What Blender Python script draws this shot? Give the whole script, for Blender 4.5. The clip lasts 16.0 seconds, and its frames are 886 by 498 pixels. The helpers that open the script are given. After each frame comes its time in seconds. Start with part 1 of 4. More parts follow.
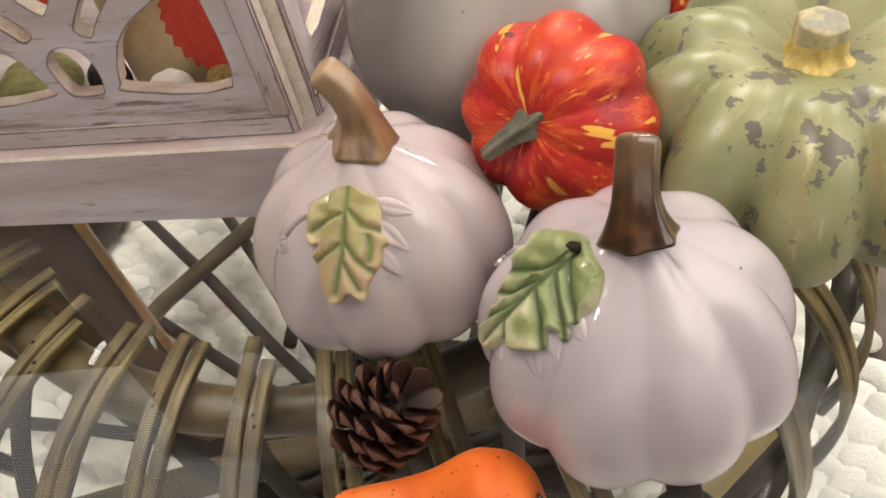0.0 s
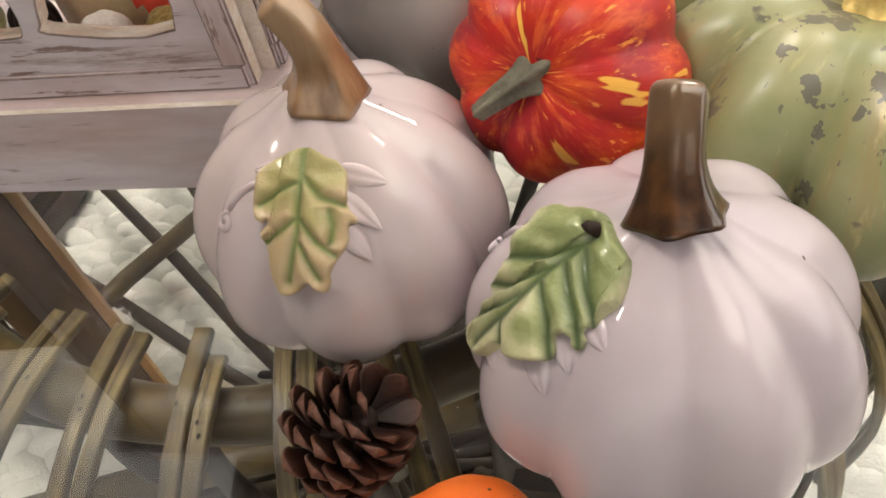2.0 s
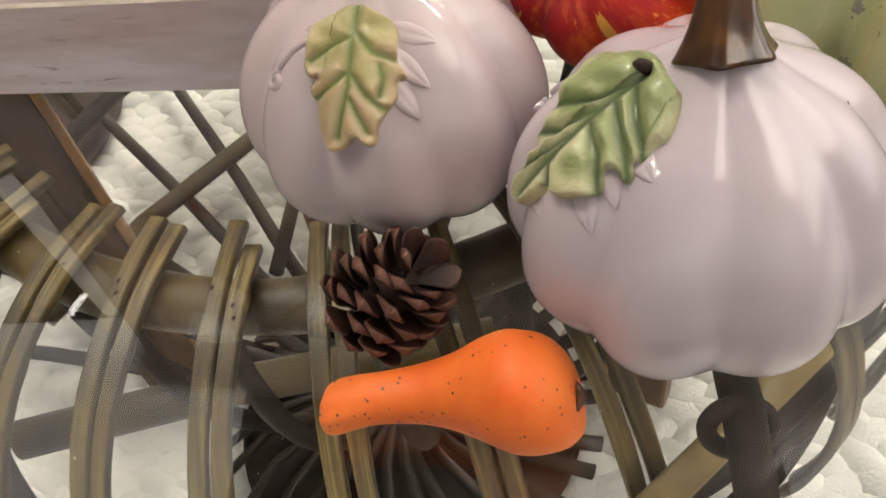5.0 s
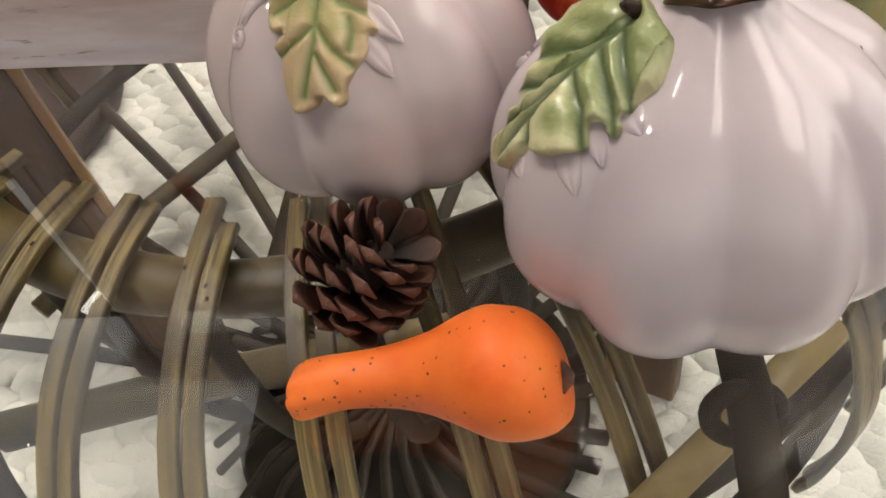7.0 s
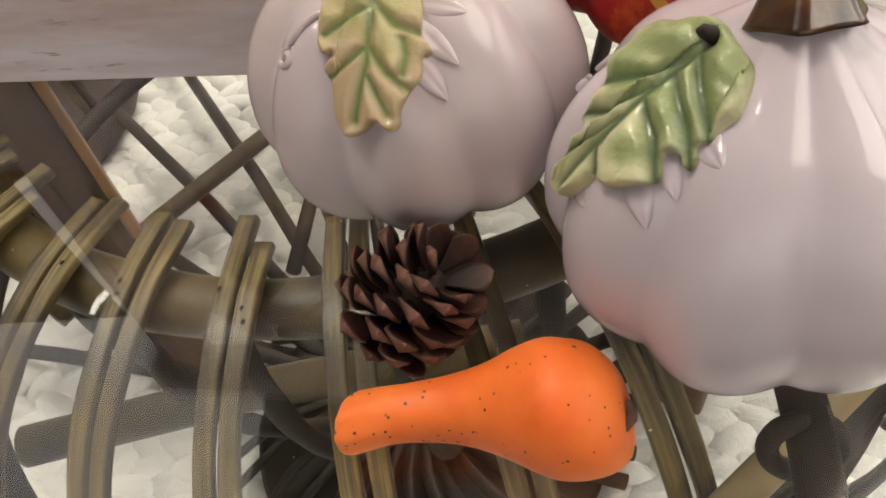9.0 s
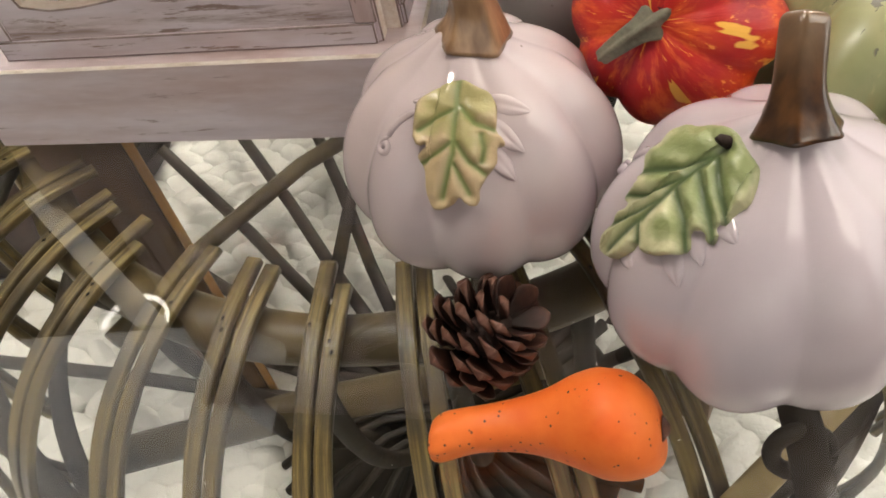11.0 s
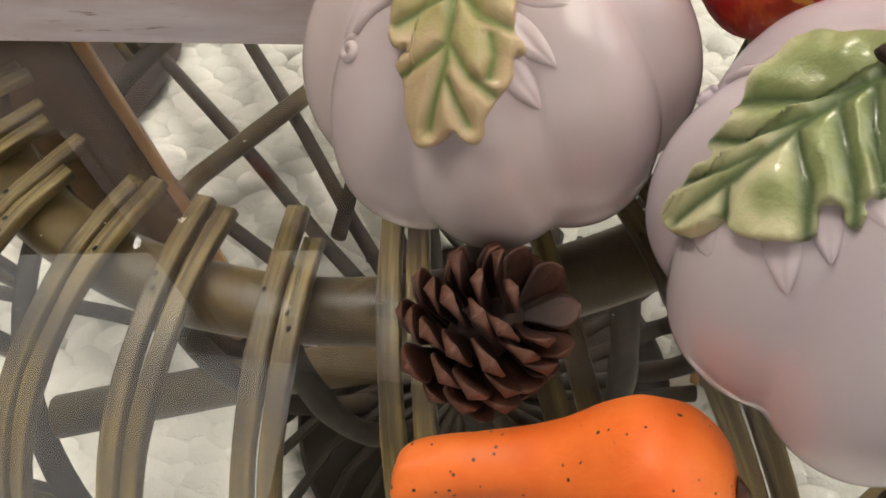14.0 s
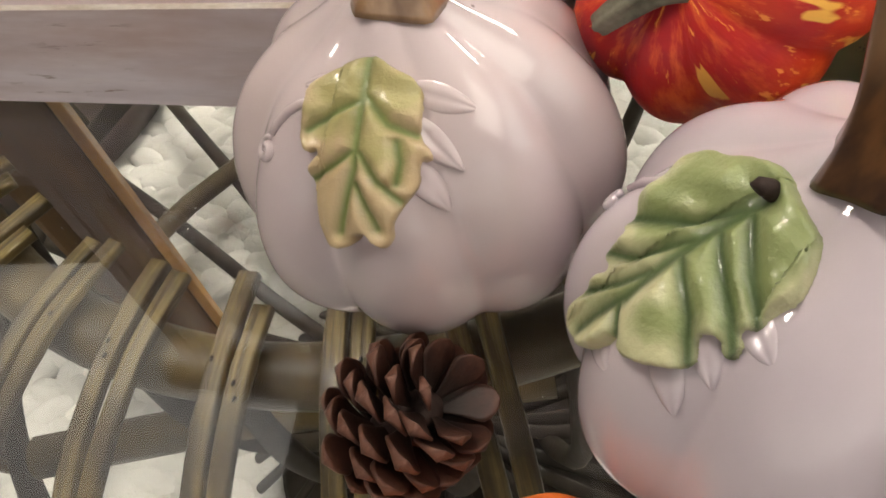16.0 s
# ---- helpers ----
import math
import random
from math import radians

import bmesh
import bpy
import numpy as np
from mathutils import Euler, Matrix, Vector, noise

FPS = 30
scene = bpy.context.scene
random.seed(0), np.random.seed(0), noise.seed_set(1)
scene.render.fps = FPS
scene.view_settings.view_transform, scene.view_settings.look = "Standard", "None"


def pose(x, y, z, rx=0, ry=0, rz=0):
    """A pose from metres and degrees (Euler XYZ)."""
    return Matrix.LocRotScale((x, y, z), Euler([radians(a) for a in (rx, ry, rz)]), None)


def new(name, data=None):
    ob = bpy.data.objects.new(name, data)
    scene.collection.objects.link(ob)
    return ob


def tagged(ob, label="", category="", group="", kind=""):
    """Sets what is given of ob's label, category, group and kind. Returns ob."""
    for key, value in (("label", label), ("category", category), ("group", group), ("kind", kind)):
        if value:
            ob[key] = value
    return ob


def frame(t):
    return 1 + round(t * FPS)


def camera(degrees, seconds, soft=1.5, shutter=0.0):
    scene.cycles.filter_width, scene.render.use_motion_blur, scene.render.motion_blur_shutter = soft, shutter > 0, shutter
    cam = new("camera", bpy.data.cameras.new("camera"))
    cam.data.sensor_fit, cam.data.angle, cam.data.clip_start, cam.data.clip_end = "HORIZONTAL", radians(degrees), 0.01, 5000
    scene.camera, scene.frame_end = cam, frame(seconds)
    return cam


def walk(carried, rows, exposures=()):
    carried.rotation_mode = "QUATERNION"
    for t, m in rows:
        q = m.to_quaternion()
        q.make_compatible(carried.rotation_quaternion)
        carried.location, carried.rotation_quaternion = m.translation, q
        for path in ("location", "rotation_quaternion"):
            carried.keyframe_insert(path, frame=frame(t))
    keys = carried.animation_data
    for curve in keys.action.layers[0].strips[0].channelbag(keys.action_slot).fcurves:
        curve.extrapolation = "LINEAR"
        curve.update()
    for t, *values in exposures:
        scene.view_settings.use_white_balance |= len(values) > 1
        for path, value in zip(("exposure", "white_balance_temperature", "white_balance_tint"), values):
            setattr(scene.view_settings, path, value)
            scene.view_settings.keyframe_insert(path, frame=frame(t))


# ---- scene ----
cam = camera(55.8, 16.0, 1.7)
METRES, EYE, TILT, LEAN, TURN = 0.62, 0.785, -49.0, 9.5, 0.0
ROWS = [
    (0.0, 0.0, 0.0, 0.0, 0.0, 0.0, -0.0),
    (0.5, 0.0108, 0.0447, -0.0025, -0.25, -0.64, -0.01),
    (1.0, 0.0014, 0.0974, 0.001, -0.5, -1.13, -0.09),
    (1.5, -0.0009, 0.1213, 0.0014, -0.77, -1.45, -0.32),
    (2.0, 0.0028, 0.1153, 0.0012, -0.97, -1.54, -0.7),
    (2.5, -0.0116, 0.1108, 0.003, -1.18, -1.51, -1.23),
    (3.0, -0.0185, 0.1208, 0.0059, -1.37, -1.46, -1.75),
    (3.5, -0.0421, 0.1494, 0.0024, -1.57, -1.53, -2.07),
    (4.0, -0.0452, 0.1451, -0.0135, -1.59, -1.54, -2.18),
    (4.5, -0.0483, 0.1151, -0.0456, -1.38, -1.54, -2.24),
    (5.0, -0.0199, 0.1029, -0.0793, -0.82, -1.63, -2.18),
    (7.5, 0.0028, 0.1463, -0.0901, 0.35, -1.72, -1.96),
    (8.0, -0.0058, 0.141, -0.0746, 0.44, -1.61, -1.91),
    (8.5, -0.0098, 0.142, -0.0714, 0.54, -1.63, -2.01),
    (9.0, -0.0242, 0.1572, -0.0814, 0.56, -1.81, -2.14),
    (11.5, -0.0847, 0.0014, -0.0416, 0.33, -1.18, -1.48),
    (12.0, -0.0961, -0.0259, -0.0352, 0.53, -1.33, -1.64),
    (12.5, -0.0832, 0.0563, -0.0463, 1.08, -2.18, -2.11),
    (13.0, -0.0474, 0.1396, -0.0465, 1.89, -3.39, -3.05),
    (13.5, -0.0435, 0.1871, -0.0485, 2.72, -4.8, -3.89),
    (14.0, -0.0468, 0.2224, -0.0446, 3.36, -5.94, -4.45),
    (14.5, -0.041, 0.241, -0.0397, 3.76, -6.68, -4.61),
    (15.0, -0.0225, 0.2485, -0.0388, 4.09, -6.82, -4.65),
    (15.5, -0.0155, 0.2457, -0.0161, 4.22, -6.61, -4.35),
    (16.0, -0.0057, 0.2258, 0.0022, 4.32, -5.94, -4.09),
]
walk(cam, [(t, pose(0, 0, EYE, TILT, LEAN, TURN) @ pose(METRES * x, METRES * y, METRES * z, 90 + pitch, roll, yaw)) for t, x, y, z, yaw, pitch, roll in ROWS])


# ---- light ----
world = bpy.data.worlds.new("world")
scene.world = world
world.use_nodes = True
world.node_tree.nodes["Background"].inputs[0].default_value = (0.9, 0.95, 1.0, 1)
world.node_tree.nodes["Background"].inputs[1].default_value = 0.15
scene.view_settings.exposure = 0.0
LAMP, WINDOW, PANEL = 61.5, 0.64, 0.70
SIDE, RING, SPOT = 1.7, 8.0, 200.0

GLASS = 0.43                      # top of the glass
TABLE = Vector((-0.15, 0.52, 0.0))


# ---- materials ----
def nodes_of(name):
    m = bpy.data.materials.new(name)
    m.use_nodes = True
    t = m.node_tree
    return m, t, t.nodes["Principled BSDF"]


def node(t, kind, **inputs):
    n = t.nodes.new(kind)
    for k, v in inputs.items():
        n.inputs[k.replace("_", " ")].default_value = v
    return n


def rgb(c):
    return (c[0], c[1], c[2], 1)


def noise_of(t, scale, detail=4, rough=0.55, stretch=(1, 1, 1), offset=0.0):
    co = t.nodes.new("ShaderNodeTexCoord")
    mp = t.nodes.new("ShaderNodeMapping")
    mp.inputs["Scale"].default_value = stretch
    mp.inputs["Location"].default_value = (offset, offset * 0.7, offset * 1.3)
    t.links.new(co.outputs["Object"], mp.inputs["Vector"])
    n = node(t, "ShaderNodeTexNoise", Scale=scale, Detail=detail, Roughness=rough)
    t.links.new(mp.outputs["Vector"], n.inputs["Vector"])
    return n.outputs["Fac"]


def ramp(t, fac, *stops):
    r = t.nodes.new("ShaderNodeValToRGB")
    e = r.color_ramp.elements
    while len(e) < len(stops):
        e.new(0.5)
    for el, (p, c) in zip(e, stops):
        el.position, el.color = p, rgb(c)
    t.links.new(fac, r.inputs["Fac"])
    return r.outputs["Color"]


def mask(t, fac, lo, hi):
    return ramp(t, fac, (lo, (0, 0, 0)), (hi, (1, 1, 1))) if lo < hi else ramp(t, fac, (hi, (1, 1, 1)), (lo, (0, 0, 0)))


def mix(t, fac, a, b, how="MIX"):
    n = t.nodes.new("ShaderNodeMix")
    n.data_type, n.blend_type = "RGBA", how
    for sock, v in ((n.inputs["Factor"], fac), (n.inputs["A"], a), (n.inputs["B"], b)):
        if isinstance(v, (int, float)):
            sock.default_value = v
        elif isinstance(v, tuple):
            sock.default_value = rgb(v)
        else:
            t.links.new(v, sock)
    return n.outputs["Result"]


def bump(t, bsdf, fac, strength, distance=0.002):
    b = node(t, "ShaderNodeBump", Strength=strength, Distance=distance)
    t.links.new(fac, b.inputs["Height"])
    t.links.new(b.outputs["Normal"], bsdf.inputs["Normal"])


def surface(name, dark, light, scale=30, rough=0.5, relief=0.2, coat=0.0, metal=0.0, stretch=(1, 1, 1), distance=0.001, sub=0.0, lo=0.35, hi=0.65):
    m, t, b = nodes_of(name)
    big = noise_of(t, scale, 4, 0.55, stretch)
    fine = noise_of(t, scale * 6, 5, 0.6, stretch, 3.0)
    col = ramp(t, big, (lo, dark), (hi, light))
    col = mix(t, 0.25, col, ramp(t, fine, (0.3, tuple(0.6 * c for c in dark)), (0.7, tuple(min(1, 1.15 * c) for c in light))))
    t.links.new(col, b.inputs["Base Color"])
    r = t.nodes.new("ShaderNodeMapRange")
    r.inputs["To Min"].default_value, r.inputs["To Max"].default_value = rough * 0.8, min(1, rough * 1.2)
    t.links.new(fine, r.inputs["Value"])
    t.links.new(r.outputs["Result"], b.inputs["Roughness"])
    b.inputs["Metallic"].default_value = metal
    b.inputs["Coat Weight"].default_value = coat
    b.inputs["Coat Roughness"].default_value = 0.05
    if sub:
        b.inputs["Subsurface Weight"].default_value = sub
        b.inputs["Subsurface Radius"].default_value = (0.01, 0.006, 0.005)
    if relief:
        bump(t, b, fine, relief, distance)
    return m


def polar_noise(t, around, along, scale=1.0, detail=4, rough=0.55, offset=0.0):
    """Noise drawn out along the ribs of a body that stands on its own z axis."""
    co = t.nodes.new("ShaderNodeTexCoord")
    flat, unit, add, lift = [t.nodes.new("ShaderNodeVectorMath") for _ in range(4)]
    flat.operation, unit.operation, lift.operation, add.operation = "MULTIPLY", "NORMALIZE", "MULTIPLY_ADD", "MULTIPLY_ADD"
    flat.inputs[1].default_value = (1, 1, 0)
    lift.inputs[1].default_value = (along, along, along)
    lift.inputs[2].default_value = (offset, offset * 0.7, offset * 1.3)
    add.inputs[1].default_value = (around, around, around)
    t.links.new(co.outputs["Object"], flat.inputs[0])
    t.links.new(flat.outputs["Vector"], unit.inputs[0])
    t.links.new(co.outputs["Object"], lift.inputs[0])
    t.links.new(unit.outputs["Vector"], add.inputs[0])
    t.links.new(lift.outputs["Vector"], add.inputs[2])
    n = node(t, "ShaderNodeTexNoise", Scale=scale, Detail=detail, Roughness=rough)
    t.links.new(add.outputs["Vector"], n.inputs["Vector"])
    return n.outputs["Fac"]


def glaze(name, warm, cool):
    """Thin pinkish-white glaze with faint clouds and a few dark pinholes."""
    m, t, b = nodes_of(name)
    cloud = noise_of(t, 16, 3, 0.5)
    col = ramp(t, cloud, (0.35, cool), (0.65, warm))
    run = noise_of(t, 34, 3, 0.5, (1, 1, 0.25), 4.0)
    col = mix(t, mix(t, 0.35, (0, 0, 0), mask(t, run, 0.42, 0.66)), col, tuple(min(0.9, 1.18 * c) for c in cool))
    v = node(t, "ShaderNodeTexVoronoi", Scale=55)
    co = t.nodes.new("ShaderNodeTexCoord")
    t.links.new(co.outputs["Object"], v.inputs["Vector"])
    pin = ramp(t, v.outputs["Distance"], (0.03, (1, 1, 1)), (0.055, (0, 0, 0)))
    sparse = mask(t, noise_of(t, 40, 2, 0.5, (1, 1, 1), 5), 0.56, 0.6)
    col = mix(t, mix(t, 1.0, pin, sparse, "MULTIPLY"), col, (0.12, 0.09, 0.08))
    t.links.new(col, b.inputs["Base Color"])
    b.inputs["Roughness"].default_value = 0.6
    b.inputs["Specular IOR Level"].default_value = 0.2
    b.inputs["Coat Weight"].default_value = 1.0
    b.inputs["Coat Roughness"].default_value = 0.03
    bump(t, b, mix(t, 0.5, noise_of(t, 38, 2, 0.5), noise_of(t, 22, 2, 0.5, (1, 1, 0.35), 8.0)), 0.16, 0.004)
    return m


def leaf_glaze(name, field, vein, edge):
    m, t, b = nodes_of(name)
    a = t.nodes.new("ShaderNodeAttribute")
    a.attribute_name = "vein"
    patch = noise_of(t, 70, 3, 0.5)
    far = t.nodes.new("ShaderNodeAttribute")
    far.attribute_name = "reach"
    blend = t.nodes.new("ShaderNodeMath")
    blend.operation = "ADD"
    t.links.new(far.outputs["Fac"], blend.inputs[0])
    t.links.new(patch, blend.inputs[1])
    col = mix(t, mask(t, blend.outputs["Value"], 0.78, 1.12), edge, field)
    col = mix(t, a.outputs["Fac"], col, vein)
    t.links.new(col, b.inputs["Base Color"])
    b.inputs["Roughness"].default_value = 0.42
    b.inputs["Coat Weight"].default_value = 0.5
    b.inputs["Coat Roughness"].default_value = 0.16
    bump(t, b, noise_of(t, 260, 5, 0.65), 0.55, 0.0014)
    return m


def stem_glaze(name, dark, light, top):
    """A streaked brown glaze, paler at the tip and darker lower down."""
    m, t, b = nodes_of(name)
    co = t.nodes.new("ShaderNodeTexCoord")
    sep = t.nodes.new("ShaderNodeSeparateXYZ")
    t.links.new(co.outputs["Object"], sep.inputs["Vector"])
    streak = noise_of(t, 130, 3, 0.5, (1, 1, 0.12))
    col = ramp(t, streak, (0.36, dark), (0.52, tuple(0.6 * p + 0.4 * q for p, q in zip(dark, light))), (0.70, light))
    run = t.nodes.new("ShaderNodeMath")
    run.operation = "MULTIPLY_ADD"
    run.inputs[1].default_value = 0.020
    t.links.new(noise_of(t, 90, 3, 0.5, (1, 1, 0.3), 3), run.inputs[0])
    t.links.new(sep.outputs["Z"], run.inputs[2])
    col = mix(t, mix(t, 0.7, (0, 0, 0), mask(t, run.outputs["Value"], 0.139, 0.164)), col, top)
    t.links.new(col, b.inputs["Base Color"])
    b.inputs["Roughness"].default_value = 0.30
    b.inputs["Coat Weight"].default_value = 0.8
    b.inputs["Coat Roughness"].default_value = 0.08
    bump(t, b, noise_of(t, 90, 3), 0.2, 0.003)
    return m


def cone_scale():
    """Dark red brown scales, a paler dry lip, and shade painted at the root."""
    m, t, b = nodes_of("pine cone scale")
    co = t.nodes.new("ShaderNodeTexCoord")
    sep = t.nodes.new("ShaderNodeSeparateXYZ")
    t.links.new(co.outputs["Object"], sep.inputs["Vector"])
    grain = noise_of(t, 160, 4, 0.6)
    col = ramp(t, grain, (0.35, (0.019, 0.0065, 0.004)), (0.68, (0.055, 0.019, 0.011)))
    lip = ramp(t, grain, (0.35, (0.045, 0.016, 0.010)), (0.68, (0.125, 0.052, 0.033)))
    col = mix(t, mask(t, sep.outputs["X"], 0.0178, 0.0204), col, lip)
    # Shade between the scales, put into the colour towards each root.
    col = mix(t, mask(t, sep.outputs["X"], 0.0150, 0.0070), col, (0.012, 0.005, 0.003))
    t.links.new(col, b.inputs["Base Color"])
    b.inputs["Roughness"].default_value = 0.55
    b.inputs["Specular IOR Level"].default_value = 0.35
    bump(t, b, noise_of(t, 400, 4, 0.6, (0.3, 1, 1)), 0.4, 0.001)
    return m


def red_skin():
    """Brushed reds and orange with yellow flecks and strokes along the ribs, and a few dark blots."""
    m, t, b = nodes_of("red gourd paint")
    col = ramp(t, noise_of(t, 20, 4, 0.6), (0.36, (0.28, 0.010, 0.020)), (0.48, (0.44, 0.012, 0.010)), (0.66, (0.58, 0.046, 0.007)))
    pale = mask(t, polar_noise(t, 3.5, 60.0, 1.0, 5, 0.62), 0.50, 0.66)
    col = mix(t, mix(t, 0.55, (0, 0, 0), pale), col, (0.80, 0.16, 0.03))
    fleck = mask(t, polar_noise(t, 7.0, 85.0, 1.0, 4, 0.6, 5), 0.63, 0.68)
    col = mix(t, mix(t, 0.8, (0, 0, 0), fleck), col, (0.86, 0.34, 0.06))
    stroke = mask(t, polar_noise(t, 4.2, 34.0, 1.0, 2, 0.45, 11), 0.645, 0.67)
    col = mix(t, stroke, col, (0.84, 0.46, 0.08))
    blot = mask(t, noise_of(t, 70, 3, 0.6, (1, 1, 1), 17), 0.70, 0.725)
    col = mix(t, blot, col, (0.11, 0.010, 0.02))
    t.links.new(col, b.inputs["Base Color"])
    b.inputs["Roughness"].default_value = 0.45
    b.inputs["Specular IOR Level"].default_value = 0.35
    b.inputs["Coat Weight"].default_value = 0.12
    b.inputs["Coat Roughness"].default_value = 0.25
    bump(t, b, polar_noise(t, 10.0, 60.0, 1.0, 5, 0.6), 0.25, 0.002)
    return m


def green_skin():
    """Sage paint brushed over gold brown, flaked to grey in angular chips."""
    m, t, b = nodes_of("chipped sage paint")
    col = ramp(t, noise_of(t, 18, 4, 0.55), (0.3, (0.185, 0.200, 0.088)), (0.5, (0.250, 0.262, 0.130)), (0.7, (0.345, 0.325, 0.168)))
    brush = polar_noise(t, 16.0, 14.0, 1.0, 6, 0.7, 2)
    rub = mix(t, 1.0, mask(t, brush, 0.48, 0.66), mask(t, noise_of(t, 13, 3, 0.5, (1, 1, 1), 3), 0.42, 0.62), "MULTIPLY")
    col = mix(t, mix(t, 0.8, (0, 0, 0), rub), col, (0.33, 0.20, 0.075))
    gold = mask(t, polar_noise(t, 9.0, 30.0, 1.0, 5, 0.65, 7), 0.60, 0.72)
    col = mix(t, mix(t, 0.55, (0, 0, 0), gold), col, (0.56, 0.46, 0.22))
    flake = mix(t, 1.0, mask(t, noise_of(t, 88, 4, 0.60, (1, 1, 0.7), 6), 0.562, 0.569), mask(t, noise_of(t, 17, 4, 0.6, (1, 1, 1), 21), 0.48, 0.50), "MULTIPLY")
    nick = mask(t, polar_noise(t, 30.0, 90.0, 1.0, 3, 0.6, 13), 0.70, 0.715)
    col = mix(t, flake, col, (0.125, 0.115, 0.085))
    col = mix(t, nick, col, (0.09, 0.08, 0.05))
    t.links.new(col, b.inputs["Base Color"])
    b.inputs["Roughness"].default_value = 0.44
    b.inputs["Coat Weight"].default_value = 0.22
    b.inputs["Coat Roughness"].default_value = 0.22
    bump(t, b, mix(t, 0.6, brush, flake), -0.35, 0.0012)
    return m


def orange_skin():
    m, t, b = nodes_of("orange gourd paint")
    col = ramp(t, noise_of(t, 30, 4), (0.3, (0.68, 0.112, 0.011)), (0.7, (0.82, 0.205, 0.036)))
    v = node(t, "ShaderNodeTexVoronoi", Scale=260)
    co = t.nodes.new("ShaderNodeTexCoord")
    t.links.new(co.outputs["Object"], v.inputs["Vector"])
    v.inputs["Randomness"].default_value = 1.0
    grit = t.nodes.new("ShaderNodeMath")
    grit.operation = "MULTIPLY_ADD"
    grit.inputs[1].default_value = 0.42
    t.links.new(noise_of(t, 190, 3, 0.6, (0.5, 1, 1), 9), grit.inputs[0])
    t.links.new(v.outputs["Distance"], grit.inputs[2])
    dots = ramp(t, grit.outputs["Value"], (0.325, (1, 1, 1)), (0.385, (0, 0, 0)))
    some = mask(t, noise_of(t, 75, 3, 0.6, (1, 1, 1), 4), 0.47, 0.51)
    col = mix(t, mix(t, 1.0, dots, some, "MULTIPLY"), col, (0.045, 0.022, 0.012))
    t.links.new(col, b.inputs["Base Color"])
    b.inputs["Roughness"].default_value = 0.56
    b.inputs["Specular IOR Level"].default_value = 0.35
    b.inputs["Coat Weight"].default_value = 0.08
    b.inputs["Coat Roughness"].default_value = 0.3
    bump(t, b, mix(t, 0.5, noise_of(t, 120, 5, 0.65), noise_of(t, 40, 3)), 0.35, 0.002)
    return m


def washed_wood(name, along=(1, 8, 8), worn=None):
    """Lavender-white paint over brown wood, rubbed thin in broad smears and scratched along the grain; worn: a rubbed band between two heights."""
    m, t, b = nodes_of(name)
    col = ramp(t, noise_of(t, 9, 4, 0.6, along), (0.3, (0.60, 0.525, 0.570)), (0.7, (0.76, 0.685, 0.725)))
    thin = mask(t, noise_of(t, 8, 5, 0.62, tuple(0.4 + 0.2 * a for a in along), 4), 0.46, 0.70)
    col = mix(t, mix(t, 0.62, (0, 0, 0), thin), col, (0.44, 0.275, 0.225))
    brush = mask(t, noise_of(t, 16, 6, 0.7, along, 6), 0.50, 0.72)
    col = mix(t, mix(t, 0.35, (0, 0, 0), brush), col, (0.82, 0.76, 0.76))
    rub = mix(t, 1.0, mask(t, noise_of(t, 22, 6, 0.75, along, 8), 0.575, 0.62), mask(t, noise_of(t, 9, 3, 0.5, (1, 1, 1), 12), 0.50, 0.58), "MULTIPLY")
    col = mix(t, mix(t, 0.85, (0, 0, 0), rub), col, (0.21, 0.125, 0.09))
    if worn:
        co = t.nodes.new("ShaderNodeTexCoord")
        sep = t.nodes.new("ShaderNodeSeparateXYZ")
        t.links.new(co.outputs["Object"], sep.inputs["Vector"])
        y = sep.outputs["Y"]
        band = mix(t, 1.0, mask(t, y, worn[0], worn[0] + 0.003), mask(t, y, worn[1], worn[1] - 0.005), "MULTIPLY")
        band = mix(t, 1.0, band, mask(t, noise_of(t, 14, 6, 0.7, (1, 9, 9), 2), 0.42, 0.60), "MULTIPLY")
        col = mix(t, mix(t, 0.8, (0, 0, 0), band), col, (0.25, 0.165, 0.135))
    t.links.new(col, b.inputs["Base Color"])
    b.inputs["Roughness"].default_value = 0.55
    bump(t, b, mix(t, 0.4, noise_of(t, 40, 6, 0.65, along), rub), 0.25, 0.001)
    return m


def cane_skin(name, dark, mid, light):
    """Split cane: long streaks, dark worn stretches and a dull varnish."""
    m, t, b = nodes_of(name)
    streak = noise_of(t, 34, 5, 0.65, (0.25, 9, 0.25))
    col = ramp(t, streak, (0.34, dark), (0.50, mid), (0.68, light))
    worn = mask(t, noise_of(t, 24, 4, 0.6, (1, 1, 1), 5), 0.50, 0.66)
    col = mix(t, mix(t, 0.7, (0, 0, 0), worn), col, dark)
    t.links.new(col, b.inputs["Base Color"])
    b.inputs["Roughness"].default_value = 0.36
    b.inputs["Coat Weight"].default_value = 0.25
    b.inputs["Coat Roughness"].default_value = 0.22
    bump(t, b, streak, 0.5, 0.0015)
    return m


CERAMIC = glaze("lilac white glaze", (0.525, 0.438, 0.437), (0.452, 0.385, 0.407))
CERAMIC_COOL = glaze("cool lilac glaze", (0.510, 0.442, 0.470), (0.455, 0.400, 0.442))
CERAMIC_FAR = glaze("grey white glaze", (0.40, 0.378, 0.365), (0.35, 0.335, 0.325))
LEAF_TAN = leaf_glaze("tan leaf glaze", (0.42, 0.315, 0.180), (0.140, 0.180, 0.050), (0.35, 0.310, 0.130))
LEAF_GREEN = leaf_glaze("green leaf glaze", (0.47, 0.46, 0.27), (0.055, 0.092, 0.026), (0.235, 0.275, 0.110))
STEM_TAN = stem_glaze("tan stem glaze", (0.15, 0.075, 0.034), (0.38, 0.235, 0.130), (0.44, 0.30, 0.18))
